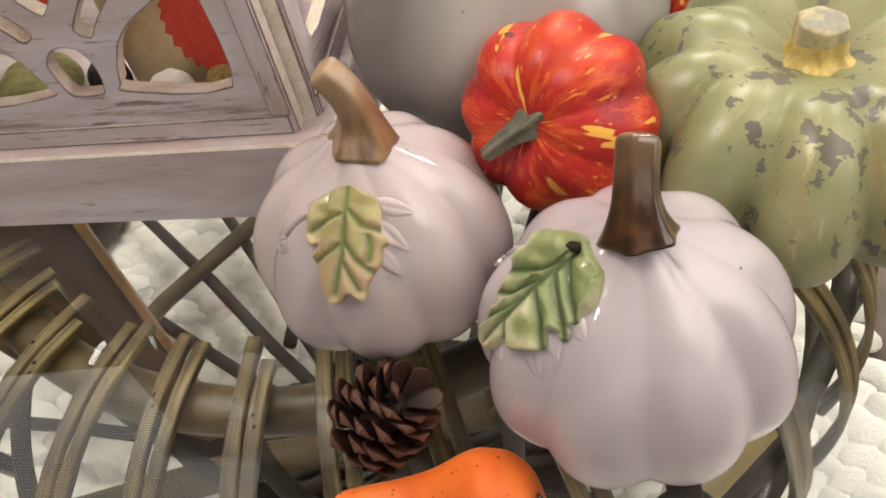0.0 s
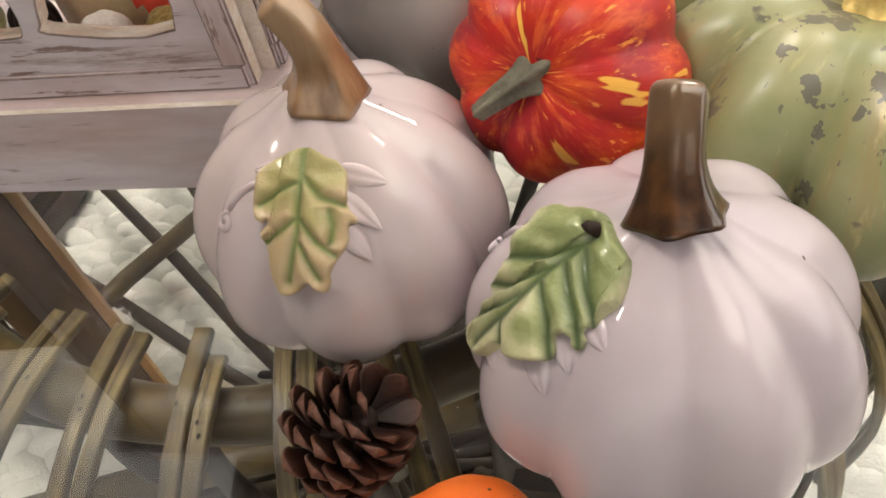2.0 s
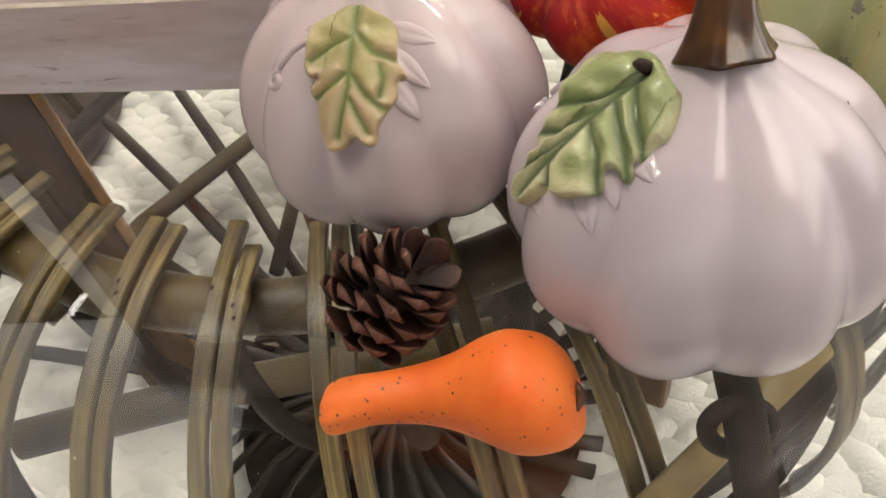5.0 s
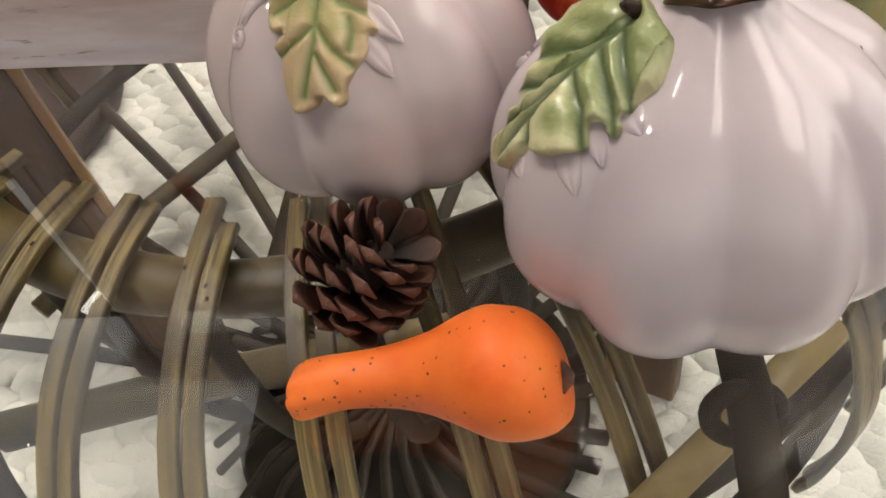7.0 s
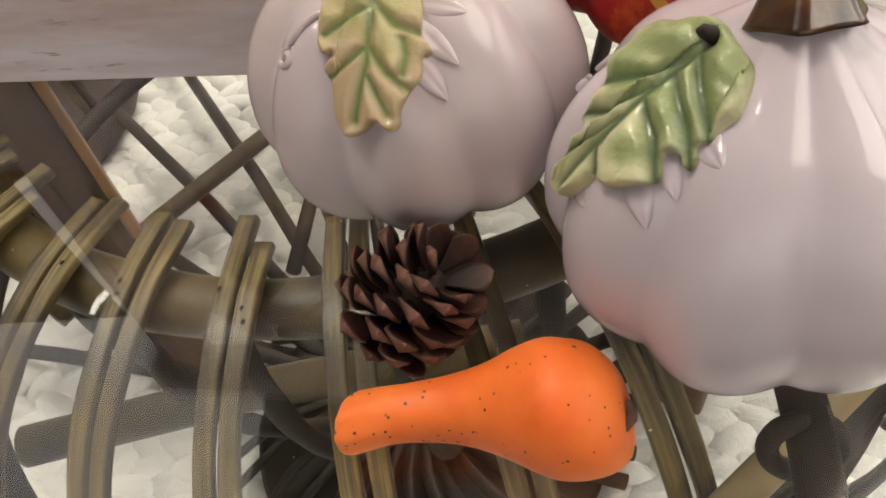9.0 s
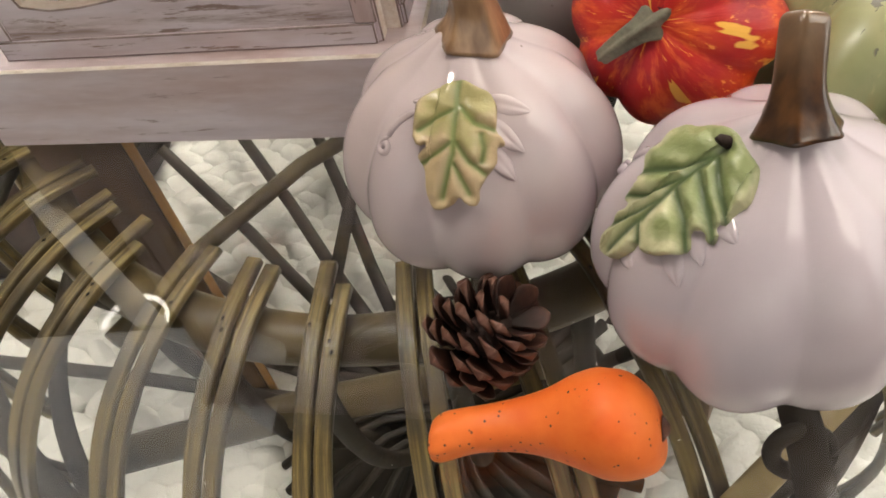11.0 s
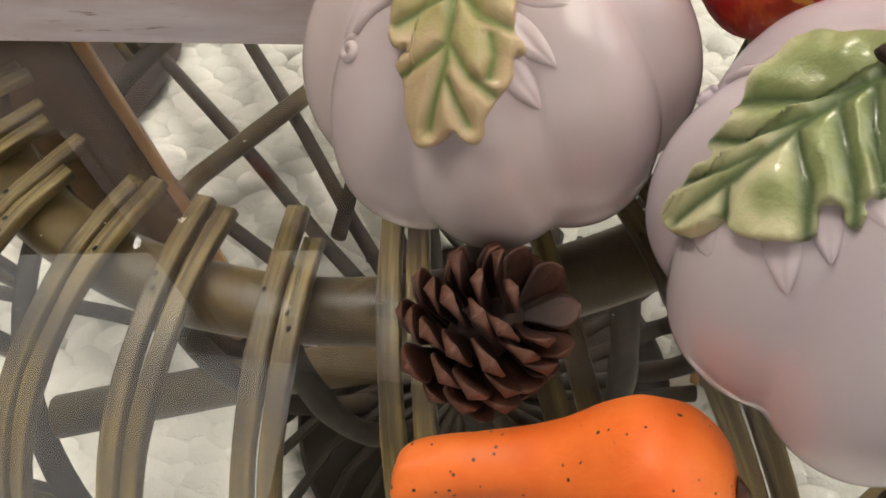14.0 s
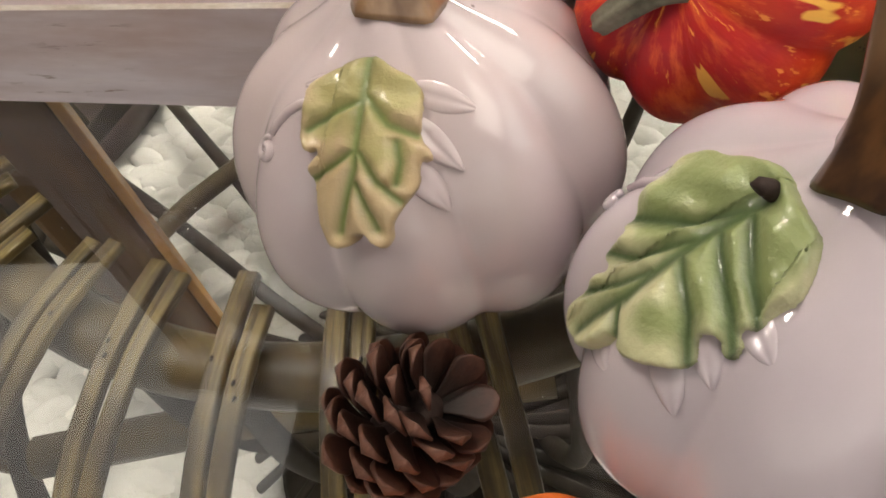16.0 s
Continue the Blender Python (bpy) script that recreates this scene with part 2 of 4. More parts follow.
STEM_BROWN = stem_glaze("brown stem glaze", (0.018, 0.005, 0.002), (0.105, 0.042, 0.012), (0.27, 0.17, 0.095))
RED = red_skin()
GREEN = green_skin()
ORANGE = orange_skin()
DRY_STEM = surface("dry grey stem", (0.07, 0.065, 0.045), (0.20, 0.19, 0.14), 90, 0.7, 0.5, stretch=(1, 1, 0.2))
GOLD = surface("gold painted stem", (0.45, 0.30, 0.06), (0.70, 0.54, 0.20), 60, 0.35, 0.5, metal=0.3)
GREY_CUT = surface("grey stem cut", (0.26, 0.25, 0.22), (0.52, 0.46, 0.25), 60, 0.5, 0.3, lo=0.45, hi=0.55)
CONE = cone_scale()
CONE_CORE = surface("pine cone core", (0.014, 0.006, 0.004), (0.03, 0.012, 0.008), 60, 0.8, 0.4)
WOOD = washed_wood("whitewashed wood")
WOOD_PANEL = washed_wood("whitewashed panel wood", (1, 8, 8), (0.0125, 0.024))
WOOD_UP = washed_wood("whitewashed wood upright", (8, 8, 1))
WOOD_EDGE = surface("rubbed cream edge", (0.68, 0.57, 0.46), (0.86, 0.80, 0.74), 40, 0.6, 0.2, stretch=(1, 4, 4))
WOOD_RIM = surface("rubbed brown rim", (0.13, 0.075, 0.05), (0.40, 0.33, 0.32), 60, 0.6, 0.2)
CANE = cane_skin("cane", (0.022, 0.013, 0.004), (0.105, 0.072, 0.022), (0.25, 0.185, 0.066))
CANE_THICK = surface("thick cane", (0.018, 0.011, 0.003), (0.125, 0.085, 0.027), 16, 0.42, 0.35, coat=0.12, lo=0.30, hi=0.68)
CANE_TAN = surface("pale cane", (0.20, 0.14, 0.055), (0.36, 0.27, 0.12), 18, 0.4, 0.25, coat=0.2)
CANE_DARK = surface("dark brown cane", (0.008, 0.005, 0.0025), (0.036, 0.024, 0.011), 22, 0.66, 0.25, coat=0.0)
LEG_EDGE = surface("honey wood, lit edge tone", (0.34, 0.165, 0.038), (0.60, 0.33, 0.09), 16, 0.45, 0.2, coat=0.1, stretch=(3, 3, 0.4))
LEG = surface("stained leg wood", (0.055, 0.028, 0.010), (0.17, 0.088, 0.030), 12, 0.5, 0.2, coat=0.05, stretch=(3, 3, 0.4))
WOOL = surface("white wool", (0.86, 0.845, 0.78), (0.93, 0.915, 0.86), 60, 0.95, 0.8, distance=0.004)
WOOL_BACK = surface("wool backing", (0.35, 0.33, 0.28), (0.50, 0.48, 0.42), 60, 0.95, 0.5)
LEATHER = surface("brown leather", (0.014, 0.006, 0.004), (0.032, 0.014, 0.009), 40, 0.5, 0.3)
PLANK = surface("dark plank", (0.035, 0.020, 0.013), (0.085, 0.050, 0.032), 5, 0.45, 0.2, stretch=(1, 8, 1))
PAINT = surface("matt wall paint", (0.10, 0.088, 0.078), (0.14, 0.125, 0.11), 3, 0.85, 0.1)
CEIL = surface("dark ceiling paint", (0.05, 0.05, 0.05), (0.07, 0.07, 0.068), 3, 0.9, 0.1)
CANDLE = surface("cream wax", (0.66, 0.50, 0.28), (0.74, 0.60, 0.38), 20, 0.45, 0.1, sub=0.2)
FELT = surface("red felt", (0.55, 0.045, 0.025), (0.66, 0.075, 0.040), 120, 0.95, 0.6)
WHITE = surface("white wool ball", (0.68, 0.66, 0.62), (0.80, 0.78, 0.74), 80, 0.9, 0.6)
GLITTER = surface("gold glitter", (0.24, 0.19, 0.05), (0.60, 0.50, 0.20), 400, 0.35, 1.0, metal=0.6)
STRIPED = surface("striped green gourd", (0.16, 0.17, 0.05), (0.42, 0.40, 0.15), 90, 0.5, 0.3, stretch=(0.2, 1, 1))
YELLOW = surface("yellow petal", (0.62, 0.30, 0.02), (0.80, 0.50, 0.06), 50, 0.6, 0.3)
BLACK = surface("black glazed bowl", (0.015, 0.014, 0.013), (0.03, 0.028, 0.025), 30, 0.2, 0.05, coat=0.5)

glass_mat, _t, _b = nodes_of("clear glass")
_b.inputs["Base Color"].default_value = (0.975, 0.99, 0.985, 1)
_b.inputs["Transmission Weight"].default_value = 1.0
_b.inputs["Roughness"].default_value = 0.0
_b.inputs["IOR"].default_value = 1.5

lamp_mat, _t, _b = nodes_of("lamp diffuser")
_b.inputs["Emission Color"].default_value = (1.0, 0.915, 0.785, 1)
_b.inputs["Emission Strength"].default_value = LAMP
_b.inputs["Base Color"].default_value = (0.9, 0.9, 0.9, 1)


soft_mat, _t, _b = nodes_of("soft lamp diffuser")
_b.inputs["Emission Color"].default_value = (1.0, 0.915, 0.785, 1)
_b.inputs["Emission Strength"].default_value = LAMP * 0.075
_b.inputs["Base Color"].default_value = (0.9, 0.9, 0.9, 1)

# Weak glow for unseen ceiling pieces that only show mirrored in the glass.
haze_mat, _t, _b = nodes_of("dim panel for glass haze")
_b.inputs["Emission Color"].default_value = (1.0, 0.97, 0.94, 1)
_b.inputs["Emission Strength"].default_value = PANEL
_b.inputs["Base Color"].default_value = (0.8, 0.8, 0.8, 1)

glint_mat, _t, _b = nodes_of("ring glint")
_b.inputs["Emission Color"].default_value = (1.0, 0.95, 0.88, 1)
_b.inputs["Emission Strength"].default_value = RING

spot_mat, _t, _b = nodes_of("spot lamp")
_b.inputs["Emission Color"].default_value = (1.0, 0.915, 0.785, 1)
_b.inputs["Emission Strength"].default_value = SPOT

side_mat, _t, _b = nodes_of("unseen side window")
_b.inputs["Emission Color"].default_value = (1.0, 0.965, 0.91, 1)
_b.inputs["Emission Strength"].default_value = SIDE
_b.inputs["Base Color"].default_value = (0.9, 0.9, 0.9, 1)

window_mat, _t, _b = nodes_of("unseen window fill")
_b.inputs["Emission Color"].default_value = (1.0, 0.955, 0.88, 1)
_b.inputs["Emission Strength"].default_value = WINDOW
_b.inputs["Base Color"].default_value = (0.9, 0.9, 0.9, 1)


# ---- shapes ----
def finish(name, bm, material, smooth=True):
    me = bpy.data.meshes.new(name)
    bm.to_mesh(me)
    bm.free()
    me.materials.append(material)
    if smooth:
        me.polygons.foreach_set("use_smooth", [True] * len(me.polygons))
    return me


def part(name, bm, material, parent, label="", smooth=True):
    ob = new(name, finish(name, bm, material, smooth))
    ob.parent = parent
    if label:
        ob["label"] = label
    return ob


def thing(name, m, label, category, group="", kind=""):
    ob = new(name)
    ob.empty_display_size = 0.02
    ob.matrix_world = m
    return tagged(ob, label, category, group, kind)


def grid(rows, close_u=True, cap=True):
    """A mesh from rings of points, closed round each ring."""
    bm = bmesh.new()
    rings = [[bm.verts.new(p) for p in r] for r in rows]
    n = len(rings[0])
    for a, b in zip(rings, rings[1:]):
        for i in range(n if close_u else n - 1):
            j = (i + 1) % n
            bm.faces.new((a[i], a[j], b[j], b[i]))
    if cap and close_u:
        bm.faces.new(list(reversed(rings[0])))
        bm.faces.new(rings[-1])
    bmesh.ops.recalc_face_normals(bm, faces=bm.faces)
    return bm


def box(x0, x1, y0, y1, z0, z1, bevel=0.0, cuts=2):
    bm = bmesh.new()
    bmesh.ops.create_cube(bm, size=1)
    for v in bm.verts:
        v.co = ((x0 + x1) / 2 + v.co.x * (x1 - x0), (y0 + y1) / 2 + v.co.y * (y1 - y0), (z0 + z1) / 2 + v.co.z * (z1 - z0))
    if bevel:
        bmesh.ops.bevel(bm, geom=bm.edges[:], offset=bevel, segments=cuts, affect="EDGES", profile=0.6)
    return bm


def tube(path, radius, sides=12, squash=1.0):
    """A swept tube: path of Vectors, radius a number or function of 0..1 and the angle."""
    rows = []
    n = len(path)
    side = None
    for i, p in enumerate(path):
        d = (path[min(i + 1, n - 1)] - path[max(i - 1, 0)]).normalized()
        if side is None:
            side = d.orthogonal().normalized()
        side = (side - d * side.dot(d)).normalized()
        up = d.cross(side)
        row = []
        for k in range(sides):
            a = 2 * math.pi * k / sides
            r = radius(i / (n - 1), a) if callable(radius) else radius
            row.append(p + side * (r * math.cos(a)) + up * (r * squash * math.sin(a)))
        rows.append(row)
    return grid(rows)


def pumpkin_body(r, h, lobes, depth, neck=0.0, dimple=0.0, foot=0.0, turn=0.0, power=0.85, wobble=0.015, seed=1.0, nu=168, nv=60, crease=0.32, collar=0.34, waist=0.0):
    """A lobed body; waist is the height of its widest ring, half its own height where none is given."""
    waist = waist or h / 2
    rows = []
    for j in range(nv + 1):
        f = math.pi * (0.004 + 0.992 * j / nv)
        row = []
        for i in range(nu):
            a = 2 * math.pi * i / nu
            s = math.sin(f)
            lobe = math.sqrt(math.sin(lobes * (a + turn) / 2) ** 2 + 0.015) / math.sqrt(1.015)
            ease = s ** (0.85 if crease > 0.3 else 0.5) if f < math.pi / 2 else min(1, max(0, (s - crease) / (0.8 - crease))) ** 0.8
            k = 1 - depth * (1 - lobe ** 0.9) * ease
            k *= 1 + wobble * noise.noise((math.cos(a) * 1.6 + seed, math.sin(a) * 1.6, f * 0.9))
            rr = r * s ** power * k
            c = -math.cos(f) * (1 - 0.10 * (1 - lobe) * s)
            z = waist + (waist if c < 0 else h - waist) * c
            q = rr / r
            if f > math.pi / 2:
                z += h * (neck * math.exp(-(q / collar) ** 2) - dimple * math.exp(-(q / 0.36) ** 2))
            else:
                z += h * foot * math.exp(-(q / 0.4) ** 2)
            row.append((rr * math.cos(a), rr * math.sin(a), z))
        rows.append(row)
    return grid(rows)


def stem_bm(points, base, waist, tip, sides=6, ridge=0.04, flare=0.5, n=26, around=48, twist=0.3, turn=0.0, cut=1.0):
    """A ridged stem that flares at its foot, swept along a smooth curve through the given points, its end rounded off."""
    a, b, c = [Vector(p) for p in points]
    path = [a * (1 - s) ** 2 + b * 2 * s * (1 - s) + c * s * s for s in (i / n for i in range(n + 1))]
    tip_way = (path[-1] - path[-2]).normalized()
    shrink = (0.97, 0.90, 0.78, 0.58, 0.30, 0.04)
    path += [c + tip_way * q * tip * cut for q in (0.14, 0.26, 0.36, 0.42, 0.45, 0.455)]
    last = len(path) - 1

    def radius(s, ang):
        k = min(1.0, s * last / n)
        r = waist + (tip - waist) * k + (base - waist) * max(0.0, 1 - k / flare) ** 2.2
        facet = math.cos(math.pi / sides) / math.cos((ang + turn) % (2 * math.pi / sides) - math.pi / sides)
        r *= 1 + (facet - 1) * (0.62 - 0.15 * k) + ridge * (1 - 0.5 * k) * math.cos(sides * (ang + turn) + twist * k)
        over = round(s * last) - n
        return r * (shrink[over - 1] if over > 0 else 1)

    return tube(path, radius, around)


def pressed(under, spot, normal, up):
    """A frame on a body: returns a function from leaf millimetres and a height to a point on the form."""
    hit = under.find_nearest(Vector(spot))[0]
    n = Vector(normal).normalized()
    up = (Vector(up) - n * Vector(up).dot(n)).normalized()
    across = up.cross(n).normalized()

    def place(u, v, height=0.0):
        p = hit + across * (u * 0.001) + up * (v * 0.001)
        loc, nrm, *_ = under.ray_cast(p + n * 0.03, -n)
        if loc is None:
            loc, nrm, *_ = under.find_nearest(p)
        return loc + nrm * height

    return place


def rounded(loop, times=1):
    for _ in range(times):
        loop = [q for a, b in zip(loop, loop[1:] + loop[:1]) for q in ((0.75 * a[0] + 0.25 * b[0], 0.75 * a[1] + 0.25 * b[1]), (0.25 * a[0] + 0.75 * b[0], 0.25 * a[1] + 0.75 * b[1]))]
    return loop


def to_segments(pts, a, b):
    """Distance from each of many points to the nearest of many segments, and the nearest point."""
    ab = b - a
    t = ((pts[:, None] - a) * ab).sum(2) / np.maximum((ab * ab).sum(1), 1e-9)
    near = a + np.clip(t, 0, 1)[..., None] * ab
    d = np.hypot(*np.moveaxis(pts[:, None] - near, 2, 0))
    k = d.argmin(1)
    rows = np.arange(len(pts))
    return d[rows, k], near[rows, k]


def moulded_leaf(place, outline, veins, thick, cell=0.55, valley=2.0, seed=0.0):
    """A thick leaf with a lobed edge, domed between sunken veins, pressed on a body."""
    loop = np.array(rounded(outline))
    nxt = np.roll(loop, -1, 0)
    lo, hi = loop.min(0) - cell, loop.max(0) + cell
    nx, ny = [int(v) + 1 for v in (hi - lo) / cell]
    pts = np.stack(np.meshgrid(lo[0] + cell * np.arange(nx + 1), lo[1] + cell * np.arange(ny + 1), indexing="ij"), -1).reshape(-1, 2)
    rim, near = to_segments(pts, loop, nxt)
    cross = ((loop[:, 1] > pts[:, None, 1]) != (nxt[:, 1] > pts[:, None, 1])) & (pts[:, None, 0] < (nxt[:, 0] - loop[:, 0]) * (pts[:, None, 1] - loop[:, 1]) / (nxt[:, 1] - loop[:, 1] + 1e-12) + loop[:, 0])
    inside = cross.sum(1) % 2 == 1
    ends = [(p, q) for v in veins for p, q in zip(v, v[1:])]
    vein, _ = to_segments(pts, np.array([e[0] for e in ends], float), np.array([e[1] for e in ends], float))
    mid, _ = to_segments(pts, np.array(veins[0][:-1], float), np.array(veins[0][1:], float))
    vein = np.minimum(vein, mid * 0.8)
    bm = bmesh.new()
    vein_layer = bm.verts.layers.float.new("vein")
    reach_layer = bm.verts.layers.float.new("reach")
    made = {}

    def vert(k):
        if k not in made:
            u, v = pts[k] if inside[k] else near[k]
            if inside[k]:
                lift = min(1.0, rim[k] / 1.8)
                dome = 1 - math.exp(-(vein[k] / valley) ** 2)
                wave = 0.85 + 0.5 * noise.noise((u * 0.16 + seed, v * 0.16, seed))
                h = 0.001 * thick * (math.sqrt(1 - (1 - lift) ** 2) * (0.40 + 0.60 * dome * wave))
            else:
                h = -0.0030
            p = bm.verts.new(place(u, v, h))
            p[vein_layer] = math.exp(-(vein[k] / (0.62 * valley)) ** 2) if inside[k] else 0.0
            p[reach_layer] = 0.75 * (hi[1] - v) / (hi[1] - lo[1]) + 0.25 * max(0.0, 1 - rim[k] / 5)
            made[k] = p
        return made[k]

    for i in range(nx):
        for j in range(ny):
            q = [i * (ny + 1) + j, (i + 1) * (ny + 1) + j, (i + 1) * (ny + 1) + j + 1, i * (ny + 1) + j + 1]
            if any(inside[k] for k in q):
                bm.faces.new([vert(k) for k in q])
    return bm


def moulded_finger(place, u0, v0, u1, v1, width, thick):
    """A low leaf finger in the body's own glaze, from root to tip, in millimetres."""
    bm = bmesh.new()
    way = Vector((u1 - u0, v1 - v0))
    side = Vector((-way.y, way.x)).normalized()
    rows = []
    for i in range(19):
        s = i / 18
        half = width / 2 * max(0.02, math.sin(math.pi * (0.14 + 0.86 * s) ** 0.8)) ** 0.7
        row = []
        for j in range(13):
            w = -1 + j / 6
            q = Vector((u0, v0)) + way * s + side * (half * w)
            h = thick * (1 - w * w) ** 0.8 * min(1, (1 - s) * 4) ** 0.6 * (1 - 0.35 * math.exp(-(w / 0.25) ** 2))
            row.append(bm.verts.new(place(q.x, q.y, 0.001 * h - (0.0012 if abs(w) == 1 else 0.0003))))
        rows.append(row)
    for a, b in zip(rows, rows[1:]):
        for j in range(12):
            bm.faces.new((a[j], b[j], b[j + 1], a[j + 1]))
    return bm


def moulded_thread(place, uv, radius):
    """A raised thread of glaze that runs over a body."""
    return tube([place(u, v, radius * 0.2) for u, v in uv], lambda s, a: radius * (0.3 + 0.7 * math.sin(math.pi * (0.08 + 0.84 * s)) ** 0.6), 10)


def curl(u, v, turns=1.4, r0=3.6, r1=0.6, n=30):
    return [(u + (r0 + (r1 - r0) * k / n) * math.cos(2 * math.pi * turns * k / n + 1.2), v + (r0 + (r1 - r0) * k / n) * math.sin(2 * math.pi * turns * k / n + 1.2)) for k in range(n + 1)]


# ---- room ----
def slab(name, bm, material, label=""):
    ob = new(name, finish(name, bm, material, False))
    return tagged(ob, label, "", "", "structure")


slab("floor", box(-3, 3, -2.5, 3.5, -0.1, 0.0), PLANK, "dark brown plank floor")
# Unseen ceiling and walls, kept dark to hold down fill and glass haze.
slab("ceiling", box(-3, 3, -2.5, 3.5, 2.6, 2.7), CEIL, "plain dark grey ceiling, unseen")
slab("wall_north", box(-3, 3, 3.5, 3.6, 0, 2.6), PAINT, "plain dark brown wall, unseen")
slab("wall_south", box(-3, 3, -2.6, -2.5, 0, 2.6), PAINT, "plain dark brown wall, unseen")
slab("wall_west", box(-3.1, -3, -2.5, 3.5, 0, 2.6), PAINT, "plain dark brown wall, unseen")
slab("wall_east", box(3, 3.1, -2.5, 3.5, 0, 2.6), PAINT, "plain dark brown wall, unseen")


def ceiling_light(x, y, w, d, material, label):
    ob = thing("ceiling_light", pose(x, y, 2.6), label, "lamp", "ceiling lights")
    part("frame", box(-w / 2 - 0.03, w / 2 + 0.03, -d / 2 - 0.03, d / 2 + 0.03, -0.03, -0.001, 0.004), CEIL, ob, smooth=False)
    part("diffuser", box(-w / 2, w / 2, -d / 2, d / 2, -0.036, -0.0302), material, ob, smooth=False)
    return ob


# Unseen lamps: one overhead, two set behind to brighten the rug.
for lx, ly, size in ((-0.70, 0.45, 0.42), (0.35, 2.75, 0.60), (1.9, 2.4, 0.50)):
    ceiling_light(lx, ly, size, size, lamp_mat, "unseen square ceiling light added for the table and rug, switched on")
# Broad light added out of view to brighten sides that face right.
ceiling_light(1.95, -0.14, 1.80, 1.80, soft_mat, "unseen wide soft square ceiling light added on the right, switched on")
# Unseen dim panels added to lay pale haze on the glass.
ceiling_light(-1.75, 1.28, 1.4, 1.0, haze_mat, "wide pale unseen ceiling panel, dim, added for haze in the glass")
ceiling_light(1.05, 1.30, 0.8, 0.9, haze_mat, "pale unseen ceiling panel, dim, added for haze in the glass")


def downlight(x, y, r, material, inner=0.5):
    """An unseen round recessed lamp: a trim ring and a glowing ring inside it."""
    ob = thing("downlight", pose(x, y, 2.6), "small round unseen ceiling lamp placed for its reflection, switched on", "lamp", "downlights")
    turn = [2 * math.pi * i / 40 for i in range(40)]
    part("trim", grid([[(q * math.cos(a), q * math.sin(a), z) for a in turn] for q, z in ((r * 1.3, -0.001), (r * 1.3, -0.008), (r, -0.014), (r, -0.001))], True, False), CEIL, ob)
    part("glow_ring", grid([[(q * math.cos(a), q * math.sin(a), z) for a in turn] for q, z in ((r * 0.98, -0.002), (r * 0.98, -0.012), (r * inner, -0.012), (r * inner, -0.002))], True, False), material, ob)


# Ring stands in for a bright arc mirrored in the glass; source unknown.
downlight(-1.70, 1.84, 0.14, glint_mat, 0.86)
downlight(-2.05, 0.20, 0.085, spot_mat)
# Glowing strip added only to mirror a pale diagonal streak in the glass.
strip = thing("streak_strip", pose(-1.80, 2.00, 2.6, 0, 0, -45.0), "long narrow pale unseen ceiling strip, dim, added for a streak in the glass", "lamp")
part("diffuser", box(-0.85, 0.85, -0.05, 0.05, -0.03, -0.001, 0.004), haze_mat, strip, smooth=False)


def room_window(name, m, width, z0, z1, bays, material=window_mat):
    """An added unseen window light: panes between thin mullions, facing +y of the pose."""
    ob = tagged(new(name), "unseen bright window with thin mullions, added for light", "window", "", "structure")
    ob.matrix_world = m
    step = width / bays
    for k in range(bays):
        part("pane", box(-width / 2 + k * step + 0.03, -width / 2 + (k + 1) * step - 0.03, 0.002, 0.008, z0, z1), material, ob, smooth=False)
    for k in range(bays + 1):
        x = -width / 2 + k * step
        part("mullion", box(x - 0.03, x + 0.03, 0.0085, 0.03, z0 - 0.06, z1 + 0.06), CEIL, ob, smooth=False)


# Windows added out of view: front fill, sheen from the right, back highlights.
room_window("front_fill_window", pose(0, -2.5, 0), 4.6, 0.6, 2.4, 1)
room_window("window_2", pose(3.0, 0.4, 0, 0, 0, 90), 3.0, 0.6, 2.3, 4, side_mat)
room_window("window_3", pose(-0.9, 3.5, 0, 0, 0, 180), 2.6, 0.5, 1.5, 5)


# ---- rug and floor cushion ----
def chunky_rug(x0, x1, y0, y1):
    rug = thing("knitted_rug", pose(0, 0, 0), "chunky white knitted wool rug on the floor", "rug")
    part("backing", box(x0, x1, y0, y1, 0.0005, 0.006, 0.002), WOOL_BACK, rug)
    rng = np.random.default_rng(3)
    nu, nv = 12, 7
    unit = []
    for j in range(nv + 1):
        f = math.pi * j / nv
        for i in range(nu):
            a = 2 * math.pi * i / nu
            unit.append((math.sin(f) * math.cos(a), math.sin(f) * math.sin(a), -math.cos(f)))
    unit = np.array(unit)
    quads = np.array([[j * nu + i, j * nu + (i + 1) % nu, (j + 1) * nu + (i + 1) % nu, (j + 1) * nu + i] for j in range(nv) for i in range(nu)])
    verts, faces, base = [], [], 0
    y, row = y0 + 0.012, 0
    while y < y1:
        x = x0 + 0.012 + (row % 2) * 0.012
        while x < x1:
            turn = (0.5 if row % 2 else -0.5) + rng.normal(0, 0.22)
            sx, sy, sz = 0.029 * rng.uniform(0.8, 1.2), 0.0165 * rng.uniform(0.85, 1.2), 0.014 * rng.uniform(0.8, 1.2)
            c, s = math.cos(turn), math.sin(turn)
            p = unit * (sx, sy, sz)
            p = np.stack([p[:, 0] * c - p[:, 1] * s + x + rng.normal(0, 0.0025), p[:, 0] * s + p[:, 1] * c + y + 0.004 * math.sin(x * 22) + rng.normal(0, 0.002), p[:, 2] + 0.012], 1)
            verts.append(p)
            faces.append(quads + base)
            base += len(unit)
            x += 0.036
        y += 0.0215
        row += 1
    me = bpy.data.meshes.new("stitches")
    me.from_pydata(np.concatenate(verts).tolist(), [], np.concatenate(faces).tolist())
    me.materials.append(WOOL)
    me.polygons.foreach_set("use_smooth", [True] * len(me.polygons))
    ob = new("stitches", me)
    ob.parent = rug
    tagged(ob, kind="stuff")


